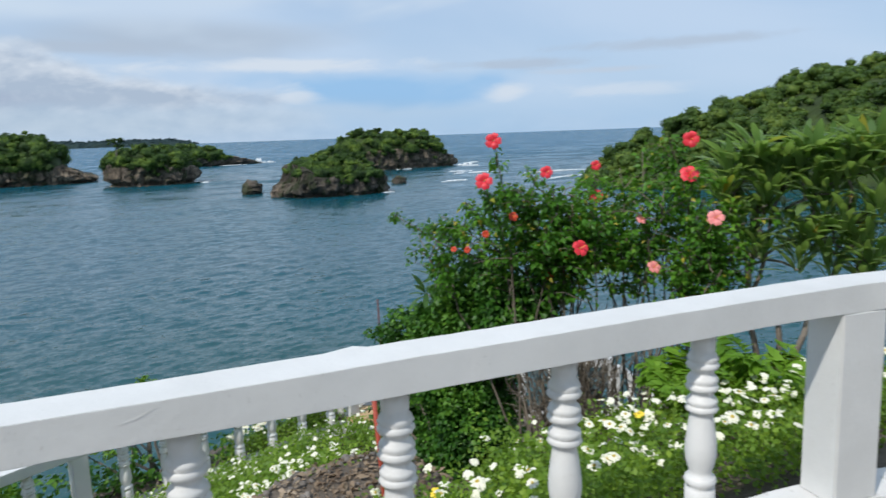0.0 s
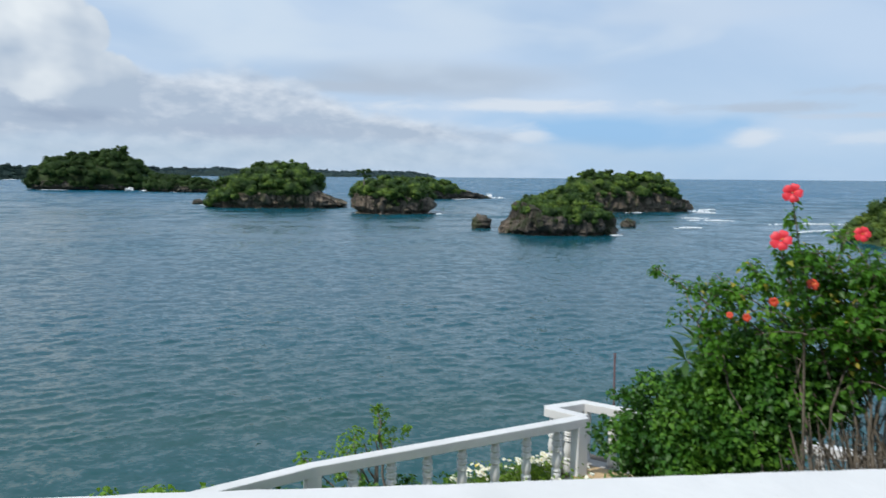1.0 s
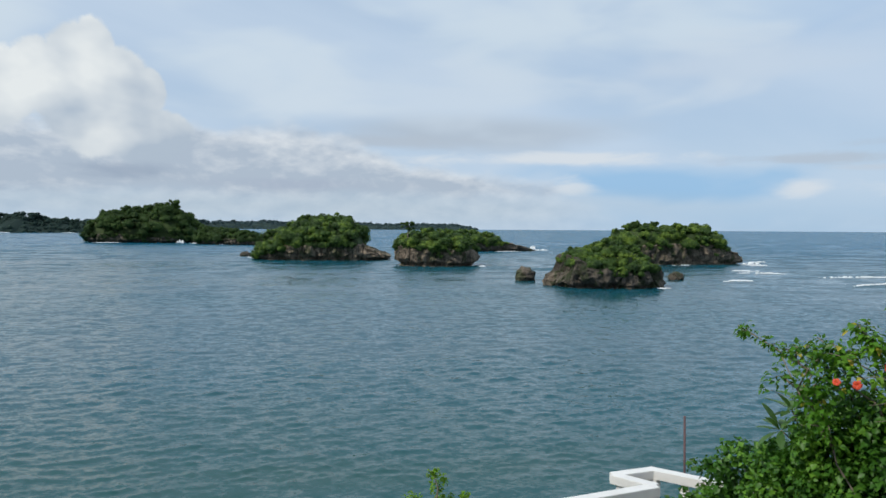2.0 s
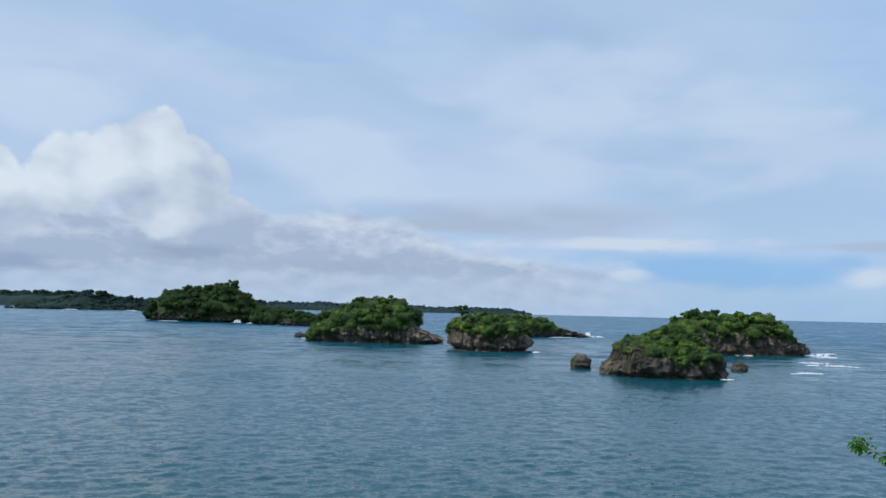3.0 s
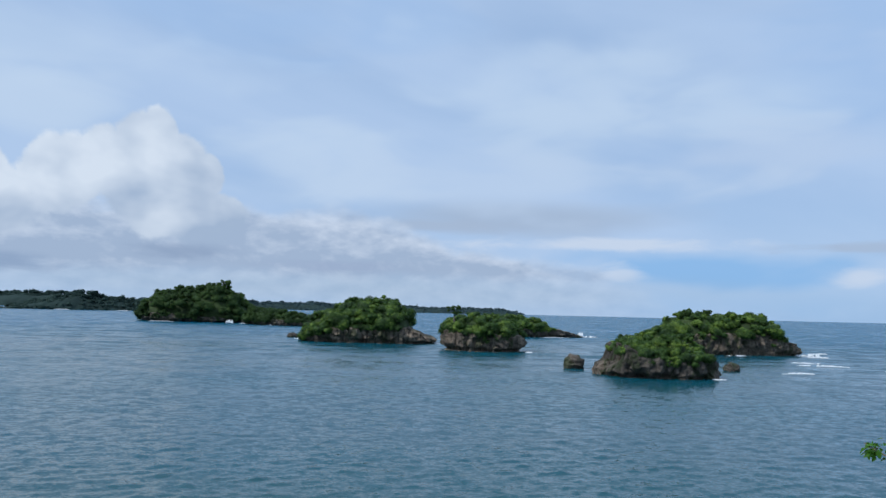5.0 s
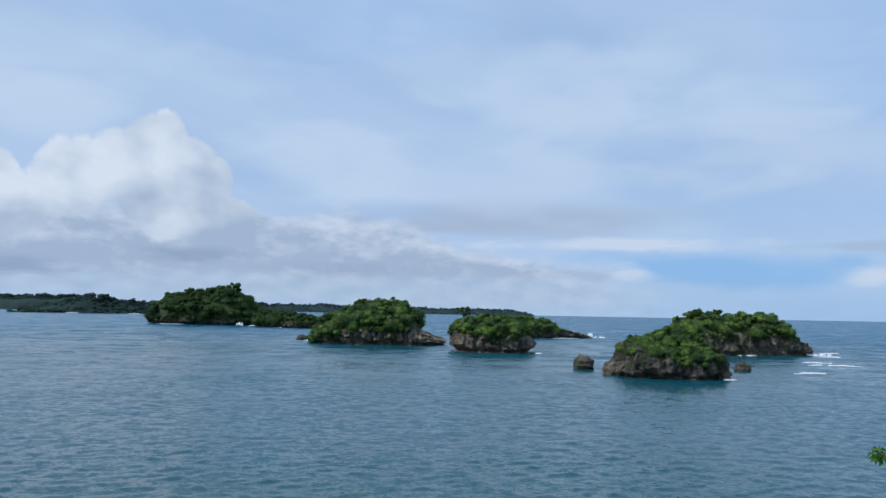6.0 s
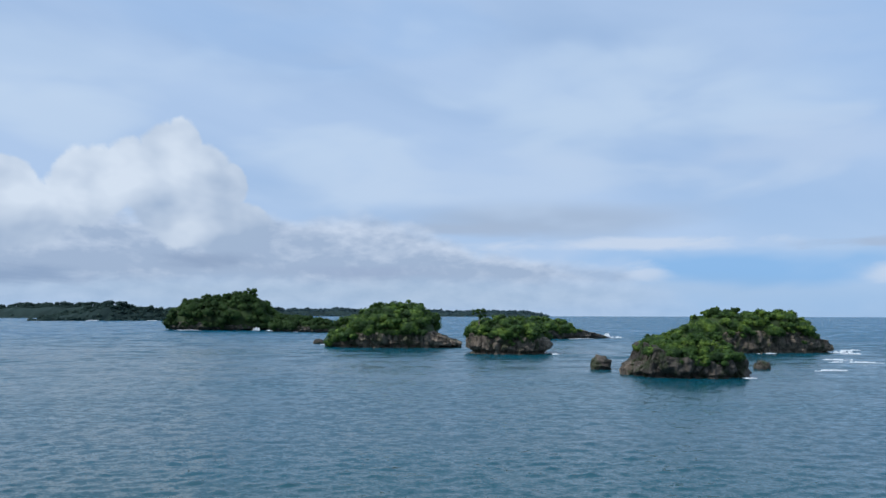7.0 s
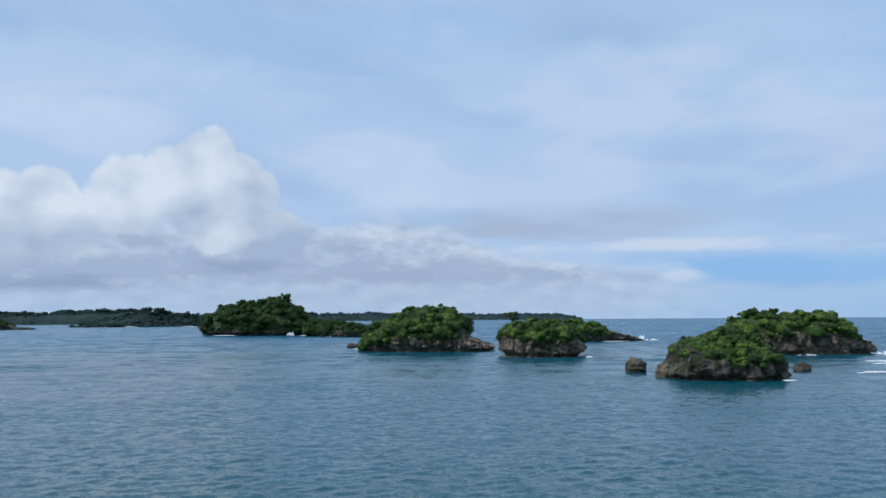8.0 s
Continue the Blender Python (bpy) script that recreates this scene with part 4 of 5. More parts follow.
def far_coast(name, line, height, depth, size, seed, label, dense=1.0):
    """A wooded shore far off: a low ridge with a ragged line of treetops."""
    r = random.Random(seed)
    cs, rs = [], []
    (x0, y0), (x1, y1) = line
    length = math.hypot(x1 - x0, y1 - y0)
    k = int(length / size * 3.2)
    for i in range(k):
        t = (i + r.random()) / k
        hump = lerp_table(t, height) * (1 + 0.55 * noise.noise(Vector((t * length / size * 0.12, seed, 0))))
        for row in range(5):
            z = hump * (0.04 + 0.20 * row) + size * r.uniform(-0.35, 0.0)
            cs.append((x0 + (x1 - x0) * t + r.uniform(-1.5, 1.5) * size, y0 + (y1 - y0) * t + (row - 0.5) * depth / 5, z))
            rs.append(size * r.uniform(0.75, 1.25))
    woods = canopy_mesh(name, cs, rs, size * 0.26, FAR_HAZE_LEAF if size < 10 else HAZE_LEAF, 0.8, 5, dense)
    # solid core under the treetops, in the colour darkened for shade
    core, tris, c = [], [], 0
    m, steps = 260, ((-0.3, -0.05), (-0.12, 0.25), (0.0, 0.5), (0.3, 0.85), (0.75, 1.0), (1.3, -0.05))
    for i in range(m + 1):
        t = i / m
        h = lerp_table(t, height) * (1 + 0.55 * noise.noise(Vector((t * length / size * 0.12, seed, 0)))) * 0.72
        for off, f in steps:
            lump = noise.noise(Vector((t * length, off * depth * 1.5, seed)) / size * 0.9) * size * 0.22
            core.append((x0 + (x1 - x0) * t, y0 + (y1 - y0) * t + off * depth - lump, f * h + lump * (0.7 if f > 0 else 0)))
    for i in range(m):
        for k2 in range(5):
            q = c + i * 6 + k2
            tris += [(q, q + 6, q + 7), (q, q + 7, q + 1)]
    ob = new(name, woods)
    child("shore", mesh_from("shore", core, tris, SHORE_CORE_SHADE, True), ob)
    return tagged(ob, label, "coast", kind="structure")


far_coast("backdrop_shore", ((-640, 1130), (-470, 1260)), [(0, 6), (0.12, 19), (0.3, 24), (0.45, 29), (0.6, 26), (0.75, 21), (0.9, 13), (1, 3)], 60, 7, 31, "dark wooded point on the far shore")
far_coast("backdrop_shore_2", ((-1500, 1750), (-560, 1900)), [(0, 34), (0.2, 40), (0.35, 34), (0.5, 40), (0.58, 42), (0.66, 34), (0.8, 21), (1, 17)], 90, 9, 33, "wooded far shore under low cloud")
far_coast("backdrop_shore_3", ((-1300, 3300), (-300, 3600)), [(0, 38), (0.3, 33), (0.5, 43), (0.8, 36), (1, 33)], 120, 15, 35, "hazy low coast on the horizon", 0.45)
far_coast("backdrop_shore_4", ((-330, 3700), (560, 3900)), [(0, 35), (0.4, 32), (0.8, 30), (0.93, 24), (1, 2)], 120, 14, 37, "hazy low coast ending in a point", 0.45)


def breaker(at, length, width, turn, seed, rise=0.5):
    """A broken wave: ragged clots of foam strung along a thin crest, with spent flecks on its lee."""
    r = random.Random(seed)
    V, Fc, c = [], [], 0
    knots = [(r.uniform(-0.42, 0.42), r.uniform(0.03, 0.13)) for _ in range(4)] + [(0.0, 0.22)]
    for i in range(int(length * 7)):
        mid, wide = r.choice(knots)
        u = r.gauss(mid, wide)
        if abs(u) > 0.5:
            continue
        taper = (1 - (2 * abs(u)) ** 2) ** 0.5
        lee = r.random() < 0.3
        x = u * length
        y = math.sin(u * 5 + seed) * width * 0.6 + r.gauss(0, 0.16) * width + (r.expovariate(1.0) * width * 0.8 if lee else 0.0)
        s = (r.uniform(0.05, 0.13) if lee else r.uniform(0.08, 0.30) * taper) + 0.03
        z = 0.03 if lee else rise * taper * r.uniform(0.15, 1.0) + 0.03
        for j in range(6):
            a = j * math.pi / 3 + r.uniform(-0.3, 0.3)
            V.append((x + s * math.cos(a) * 2.6, y + s * math.sin(a) * 0.9, max(0.02, z * 0.25)))
        V.append((x + r.uniform(-0.5, 0.5) * s, y, z + 0.04))
        Fc += [(c + j, c + (j + 1) % 6, c + 6) for j in range(6)]
        c += 7
    ob = new("surf", quick_mesh("surf", V, Fc, FOAM))
    ob.location, ob.rotation_euler = (*at, 0), (0, 0, radians(turn))
    return tagged(ob, "white breaking surf on the sea", "surf", kind="stuff")


# waves between the right-hand islets and the headland
breaker((84.0, 159.5), 10, 0.7, 6, 1, 0.40)
breaker((105.0, 187.0), 14, 1.0, -8, 2, 0.4)
breaker((107.0, 198.0), 9, 0.9, -30, 31, 0.35)
breaker((128.0, 228.0), 9, 1.2, -12, 3, 0.4)
breaker((128.5, 236.0), 8, 2.2, 10, 4, 1.1)
breaker((140.0, 250.0), 14, 1.2, 18, 32, 0.5)
breaker((101.5, 229.5), 7, 0.6, 4, 5, 0.3)
breaker((112.0, 149.0), 22, 1.0, 24, 9, 0.4)
breaker((120.0, 171.0), 24, 1.1, 8, 15, 0.4)
breaker((134.0, 168.0), 12, 1.3, -30, 33, 0.5)
# surf at the spit's end behind the middle islet
breaker((83.5, 377.0), 7, 2.4, 15, 6, 2.8)
breaker((84.5, 378.0), 6, 1.8, 15, 24, 3.0)
breaker((88.0, 379.0), 14, 1.8, 15, 25, 1.0)
breaker((68.0, 362.0), 16, 1.0, 12, 13, 0.4)
# surf at the wooded island
breaker((-133.0, 512.0), 6, 1.6, 0, 7, 2.6)
breaker((-133.0, 511.0), 6, 1.2, 0, 26, 3.2)
breaker((-120.0, 507.0), 12, 1.2, -10, 8, 1.0)
breaker((-185.0, 521.0), 22, 0.8, -5, 14, 0.5)
breaker((-100.0, 478.0), 8, 0.8, -25, 34, 0.5)
# wash at the feet of the islets
breaker((57.6, 140.6), 4, 0.5, 10, 10, 0.2)
breaker((-48.0, 286.0), 4, 0.6, 0, 17, 0.3)
breaker((33.0, 221.0), 3, 0.6, -20, 37, 0.4)
breaker((-480.0, 1180.0), 30, 2.0, 30, 38, 1.2)
breaker((-560.0, 1150.0), 30, 2.0, 30, 39, 1.6)


# ---------------------------------------------------------------- balustrades

BALUSTER = [(0.056, 0.000), (0.058, 0.060), (0.054, 0.132), (0.054, 0.182), (0.044, 0.188), (0.054, 0.198), (0.058, 0.212), (0.053, 0.226),
            (0.040, 0.234), (0.042, 0.252), (0.051, 0.282), (0.056, 0.317), (0.055, 0.357), (0.049, 0.407), (0.042, 0.452), (0.039, 0.474),
            (0.053, 0.478), (0.059, 0.488), (0.053, 0.499), (0.049, 0.503), (0.056, 0.510), (0.053, 0.523), (0.042, 0.534), (0.039, 0.552),
            (0.053, 0.558), (0.059, 0.569), (0.053, 0.580), (0.049, 0.584), (0.056, 0.592), (0.052, 0.606), (0.041, 0.616), (0.039, 0.632),
            (0.052, 0.639), (0.058, 0.650), (0.052, 0.661), (0.048, 0.665), (0.055, 0.673), (0.050, 0.687), (0.041, 0.698), (0.043, 0.722),
            (0.044, 0.774)]
baluster_mesh = lathe("baluster", BALUSTER, PAINT, 24)


def post_bm(at, size, lo, hi, turn):
    bm = box_bm(bmesh.new(), (-size / 2, -size / 2, 0), (size / 2, size / 2, hi - lo), 0.008)
    bmesh.ops.transform(bm, verts=bm.verts, matrix=pose(at[0], at[1], lo, 0, 0, turn))
    return bm


def near_balustrade():
    """The terrace rail: cast balusters on a kerb, square posts and a broad painted coping."""
    label = "white-painted concrete balustrade edging the terrace"
    top = thing("balustrade", (0, 0, 0), label, "balustrade")
    bend = (2.66, near_line(2.66))
    line = [(x, y, RAIL_HI) for x, y in ((-4.2, near_line(-4.2)), (2.20, near_line(2.20)), (2.45, 1.612), (2.70, 1.580), (2.95, 1.528), (5.2, 0.95))]
    part("coping", beam_bm(line, 0.085, 0.085, RAIL_LO - RAIL_HI, 0, 0.0016, 0.0032, 0.03), PAINT, top, "broad white coping with hair cracks")
    kerb = [(x, y, CURB_Z) for x, y, _ in line]
    part("kerb", beam_bm(kerb, 0.11, 0.10, -0.35, 0, 0.008, 0.004), KERB, top, "scuffed white kerb under the balusters")
    for (x, y), turn, wide in (((bend[0] + 0.025, 1.5795), -8.5, 0.215), ((-3.4, near_line(-3.4)), -3.3, 0.172)):
        bm = box_bm(bmesh.new(), (-wide / 2, -0.0865, 0), (wide / 2, 0.0865, RAIL_LO - CURB_Z), 0.006)
        bmesh.ops.transform(bm, verts=bm.verts, matrix=pose(x, y, CURB_Z, 0, 0, turn))
        part("post", bm, PAINT, top)
    for i in range(-5, 4):
        x = 0.235 + 0.583 * i
        if abs(x - bend[0]) < 0.2 or x < -3.2:
            continue
        b = child("baluster", baluster_mesh, top)
        b.location = (x, near_line(x) - 0.0, CURB_Z)
        b.rotation_euler = (0, 0, i * 1.3)
    for i in range(4):
        t = 0.25 + 0.2 * i
        b = child("baluster", baluster_mesh, top)
        b.location = (bend[0] + t * 2.58, bend[1] + t * (0.95 - bend[1]), CURB_Z)


near_balustrade()


def plaster_repairs():
    """Raised crack filler and a rough patch on the coping's inner face."""
    top = thing("plaster_repair", (-0.3, near_line(-0.3) - 0.086, 11.33), "rough plaster crack filling on a white coping", "plaster")
    b = Vector(top.location)

    def face(x, z):
        return Vector((x, near_line(x) - 0.086, z)) - b

    r = random.Random(3)
    V, Fc = [], []
    tube(V, Fc, [face(0.085, 11.338), face(0.115, 11.343), face(0.14, 11.352), face(0.172, 11.366)], [0.0002, 0.0003, 0.0003, 0.0002], 5)
    child("crack_filler", mesh_from("crack_filler", V, Fc, PAINT, True), top)
    V, Fc, c = [], [], 0
    for k in range(1500):
        wide = k % 5 == 0
        p = face(r.gauss(-0.62, 0.16) if wide else r.gauss(-0.37, 0.045), min(11.372, max(11.279, r.gauss(11.300, 0.022))))
        s = r.uniform(0.0012, 0.0042)
        ring = [p + Vector((s * math.cos(k * 1.05) * r.uniform(0.7, 1.3), 0.0008, s * math.sin(k * 1.05) * r.uniform(0.7, 1.3))) for k in range(6)]
        V += ring + [p + Vector((0, -r.uniform(0.0001, 0.0006), 0))]
        Fc += [(c + k, c + 6, c + (k + 1) % 6) for k in range(6)]
        c += 7
    child("patch", mesh_from("patch", V, Fc, PAINT), top, "crumbly plaster patch", "stuff")


plaster_repairs()


def low_balustrade():
    """The rail of the walk below, stepping round a landing at the cliff's edge."""
    top = thing("balustrade", (0, 0, 0), "white concrete balustrade along the lower cliff walk", "balustrade")
    line = [(-6.0, 6.95), (-2.2, 7.45), K_POST, P1, P2, P3, R_END]
    part("coping", beam_bm([(x, y, LOW_TOP) for x, y in line[:4]], 0.082, 0.082, -0.12, 0, 0.006), PAINT, top)
    part("coping", beam_bm([(x, y, LOW_TOP + 0.003) for x, y in line[3:5]], 0.082, 0.082, -0.12, 0, 0.006), PAINT, top)
    part("coping", beam_bm([(x, y, LOW_TOP) for x, y in line[4:]], 0.082, 0.082, -0.12, 0, 0.006), PAINT, top)
    part("kerb", beam_bm([(x, y, LOW_BASE + 0.04) for x, y in line[:4]], 0.12, 0.42, -0.25, 0.0, 0.01), CONCRETE, top, "grey concrete kerb")
    part("kerb", beam_bm([(x, y, LOW_BASE + 0.04) for x, y in line[4:]], 0.12, 0.12, -0.25, 0.0, 0.01), CONCRETE, top, "grey concrete kerb")
    for (x, y), turn in ((line[1], 10), (K_POST, 18), ((P1[0] - 0.10, P1[1] - 0.03), 20), (P3, -40), (R_END, -40)):
        part("post", post_bm((x, y), 0.17, LOW_BASE + 0.04, LOW_TOP - 0.11, turn), PAINT, top)
    height = LOW_TOP - 0.11 - LOW_BASE - 0.04
    for (ax, ay), (bx, by), k in ((line[0], line[1], 7), (line[1], K_POST, 3), (K_POST, P1, 7), (P1, (2.90, 10.17), 2), (P2, P3, 1), (P3, R_END, 8)):
        for i in range(k):
            t = (i + 1) / (k + 1)
            b = child("baluster", baluster_mesh, top)
            b.location = (ax + (bx - ax) * t, ay + (by - ay) * t, LOW_BASE + 0.04)
            b.scale = (1.18, 1.18, height / 0.774)


low_balustrade()


def stair_rail():
    """The rail of the flight that goes on down from the landing."""
    a, b = Vector((*R_END, LOW_TOP)), Vector((7.75, 6.75, 7.45))
    top = thing("stair_rail", (0, 0, 0), "white concrete stair balustrade going down the cliff", "balustrade")
    part("coping", beam_bm([a + (b - a) * 0.07, b], 0.085, 0.085, -0.11, 0, 0.008), PAINT, top)
    part("post", post_bm((b.x, b.y), 0.17, b.z - 0.95, b.z - 0.05, -40), PAINT, top)
    for i in range(5):
        p = a.lerp(b, (i + 1) / 6)
        c = child("baluster", baluster_mesh, top)
        c.location = (p.x, p.y, p.z - 0.82)
        c.scale = (1, 1, 0.72 / 0.774)


stair_rail()


def landing():
    top = thing("steps", (0, 0, 0), "ochre concrete steps down to the cliff landing", "steps")
    for i in range(3):
        bm = box_bm(bmesh.new(), (-0.42, -0.17, -0.5), (0.75, 0.17, 0.0), 0.01)
        at = Vector((4.06 - 0.21 * i, 9.86 - 0.25 * i, LOW_BASE - 0.02 + 0.07 * i))
        bmesh.ops.transform(bm, verts=bm.verts, matrix=Matrix.Translation(at) @ pose(0, 0, 0, 0, 0, -40.5))
        part("step", bm, PLANK, top)


landing()

# ---------------------------------------------------------------- plants


def along(line, t):
    f = t * (len(line) - 1)
    i = min(int(f), len(line) - 2)
    return line[i].lerp(line[i + 1], f - i)


def spray(lines, per, spread, size, lo=0.3, shape=0.62, taper=0.5):
    """Leaves round twigs: arrays for leaf_cards."""
    at, nm, al, ln = [], [], [], []
    for line in lines:
        for _ in range(per):
            t = lo + (1 - lo) * rng.random()
            p = np.array(along(line, t))
            out = unit(rng.normal(size=3) * (1, 1, 0.8))
            d = np.array(along(line, min(1, t + 0.1)) - along(line, max(0, t - 0.1)))
            at.append(p + out * spread * rng.random() ** 0.6 * (1 - taper * t))
            nm.append(unit(out * 0.5 + (0, 0, 0.8) + rng.normal(size=3) * 0.45))
            al.append(out + unit(d) * 0.5 + (0, 0, -0.15))
            ln.append(size * (0.55 + 0.75 * rng.random()))
    ln = np.array(ln)
    return leaf_cards(np.array(at), np.array(nm), np.array(al), ln, ln * shape)


def hibiscus_flower_mesh(mat, name):
    verts, faces = [], []
    for k in range(5):
        a = k * 2 * math.pi / 5
        ca, sa = math.cos(a), math.sin(a)
        base = len(verts)
        for r, w, z in ((0.006, 0.008, 0.0), (0.030, 0.026, 0.016), (0.055, 0.034, 0.020), (0.072, 0.022, 0.010)):
            for s in (-1, 0, 1):
                x, y = r, w * s
                verts.append((x * ca - y * sa, x * sa + y * ca, z + (0.006 if s == 0 else -0.002 * s + 0.004 * math.sin(k * 3 + r * 90))))
        for i in range(3):
            for j in range(2):
                q = base + i * 3 + j
                faces.append((q, q + 1, q + 4, q + 3))
    return mesh_from(name, verts, faces, mat, True)


stamen_v, stamen_f = [], []
tube(stamen_v, stamen_f, [(0, 0, 0.0), (0.004, 0, 0.03), (0.012, 0, 0.055), (0.016, 0, 0.066)], [0.004, 0.003, 0.005, 0.004], 5)
STAMEN_MESH = mesh_from("stamen", stamen_v, stamen_f, STAMEN, True)
RED_FLOWER = hibiscus_flower_mesh(HIB_RED, "flower")
PINK_FLOWER = hibiscus_flower_mesh(HIB_PINK, "flower")
ORANGE_FLOWER = hibiscus_flower_mesh(HIB_ORANGE, "flower")


def hibiscus(base, tips, twigs, leaves, size, seed, label, flowers, bare, slender=0, thicket=0, sprigs=()):
    """A loose hibiscus: stems from one foot, arching twigs, leaves along them, flowers at some ends; the first few
    tips are slender wands; a thicket of bare twigs at its foot."""
    base = (base[0], base[1], land_z(base[0], base[1]))
    top = thing("hibiscus_bush", base, label, "bush")
    r = random.Random(seed)
    b = Vector(base)
    lines = []
    for i, tip in enumerate(tips):
        foot = b + Vector((r.uniform(-0.35, 0.35), r.uniform(-0.3, 0.3), -0.05))
        if i < slender:
            elbow = Vector(tip) * 0.4 + Vector((3.45, 5.0, 10.6)) * 0.6
            line = bend_line(foot - b, elbow - b, 0.1, 4, 0.04, seed + i)[:-1] + bend_line(elbow - b, Vector(tip) - b, 0.0, 4, 0.02, seed + i)
        else:
            line = bend_line(foot - b, Vector(tip) - b, 0.25, 8, 0.06, seed + i)
        V, Fc = [], []
        tube(V, Fc, line, list(np.linspace(0.013, 0.0035, 9)), 6)
        child("stem", mesh_from("stem", V, Fc, TWIG, True), top)
        lines.append(line)
    twig = []
    V, Fc = [], []
    arch = lines[:slender]
    for line in lines:
        slim = line in arch
        for _ in range(5 if slim else twigs):
            t = r.uniform(bare - 0.05, 0.93 if slim else 0.96)
            p = along(line, t)
            end = p + Vector((r.gauss(0, 0.24), r.gauss(0, 0.24), r.uniform(-0.04, 0.34))) * (1.15 - 0.5 * t) * (0.28 if slim else 1.0)
            tw = bend_line(p, end, 0.04, 4, 0.02, r.random())
            tube(V, Fc, tw, list(np.linspace(0.007, 0.002, 5)), 4)
            twig.append(tw)
    for _ in range(thicket):
        foot = Vector((r.gauss(0, 0.10), r.gauss(0, 0.10), 0.0))
        end = Vector((r.gauss(0, 0.26), r.gauss(0, 0.24), r.uniform(0.8, 1.75)))
        stem = bend_line(foot, end, 0.05, 6, 0.05, r.random())
        tube(V, Fc, stem, list(np.linspace(0.009, 0.003, 7)), 4)
        for _ in range(5):
            p = along(stem, r.uniform(0.4, 0.95))
            tube(V, Fc, bend_line(p, p + Vector((r.gauss(0, 0.11), r.gauss(0, 0.11), r.uniform(0.05, 0.25))), 0.02, 3, 0.02, r.random()), [0.004, 0.003, 0.0025, 0.002], 4)
    ends = []
    for foot, end in sprigs:
        sprig = bend_line(Vector(foot) - b, Vector(end) - b, 0.02, 6, 0.02, 3)
        tube(V, Fc, sprig, list(np.linspace(0.004, 0.0015, 7)), 4)
        ends.append(sprig[-2:])
    child("twig_work", mesh_from("twig_work", V, Fc, TWIG, True), top, "bare grey-brown twigs", "stuff")
    v1, f1 = spray([q for q in lines if q not in arch], leaves * 2, 0.10, size, bare, taper=0.3)
    if arch:
        v0, f0 = spray(arch, leaves * 3, 0.05, size * 0.85, 0.55, taper=0.5)
        v1, f1 = np.concatenate([v0, v1]), np.concatenate([f0, f1 + len(v0)])
    v2, f2 = spray(twig, leaves, 0.085, size, 0.1, taper=0.2)
    if ends:
        v3, f3 = spray(ends, 10, 0.04, size * 0.8, 0.75, taper=0.1)
        v2, f2 = np.concatenate([v2, v3]), np.concatenate([f2, f3 + len(v2)])
    child("leaves", quick_mesh("leaves", np.concatenate([v1, v2]), np.concatenate([f1, f2 + len(v1)]), HIB_LEAF), top, "glossy green toothed leaves", "stuff")
    for at, me, s in flowers:
        f = child("flower", me, top, "red hibiscus flower" if me is RED_FLOWER else "faded hibiscus flower")
        face = Vector((-0.45, -0.75, 0.35 + r.uniform(-0.3, 0.3))) + Vector((r.uniform(-0.4, 0.4), 0, 0))
        q = face.to_track_quat("Z", "Y")
        f.matrix_local = Matrix.LocRotScale(Vector(at) - b, q, Vector((s, s, s)))
        child("stamen", STAMEN_MESH, f)
    return top


def clump_bush(name, base, clumps, mat, leaf, dens, label, stems=5, seed=1, fill=30, category="bush"):
    """A dense shrub: leaf clumps on short stems."""
    base = (base[0], base[1], land_z(base[0], base[1]))
    top = thing(name, base, label, category)
    b = np.array(base)
    r = random.Random(seed)
    for i in range(stems):
        c = clumps[i % len(clumps)]
        V, Fc = [], []
        tube(V, Fc, bend_line((r.uniform(-0.2, 0.2), r.uniform(-0.2, 0.2), -0.05), Vector(c[:3]) - Vector(base), 0.05, 6, 0.04, seed + i), list(np.linspace(0.022, 0.006, 7)), 6)
        child("stem", mesh_from("stem", V, Fc, BARK, True), top)
    cs, rs = [], []
    for x, y, z, rad in clumps:
        for _ in range(max(6, int(rad * fill))):
            d = unit(rng.normal(size=3)) * rad * rng.uniform(0.55, 1.0)
            cs.append(np.array((x, y, z)) - b + d)
            rs.append(min(rad * rng.uniform(0.26, 0.46), 0.15))
    V, Fc = clump_leaves(cs, rs, dens, leaf, 0.9, 0.6)
    child("leaves", quick_mesh("leaves", V, Fc, mat), top, "", "stuff")
    return top


HIB_A = [(2.77, 6.38, 11.24), (2.87, 5.77, 11.18), (2.91, 5.54, 11.27), (3.02, 5.27, 11.40), (3.16, 5.01, 11.88), (2.86, 4.70, 11.58), (3.45, 4.81, 11.66), (3.52, 4.69, 11.52), (3.64, 4.60, 11.40),
         (3.77, 4.49, 11.45), (3.26, 4.88, 11.25), (3.40, 4.65, 11.20), (3.33, 4.95, 11.50), (3.60, 4.75, 11.20), (3.75, 4.60, 11.12), (3.50, 4.90, 11.36), (3.90, 4.70, 11.30),
         (3.10, 5.20, 11.10), (3.68, 4.90, 11.48), (4.05, 4.80, 11.30), (3.22, 5.10, 11.30), (3.85, 4.80, 11.50), (2.75, 5.70, 11.10)]
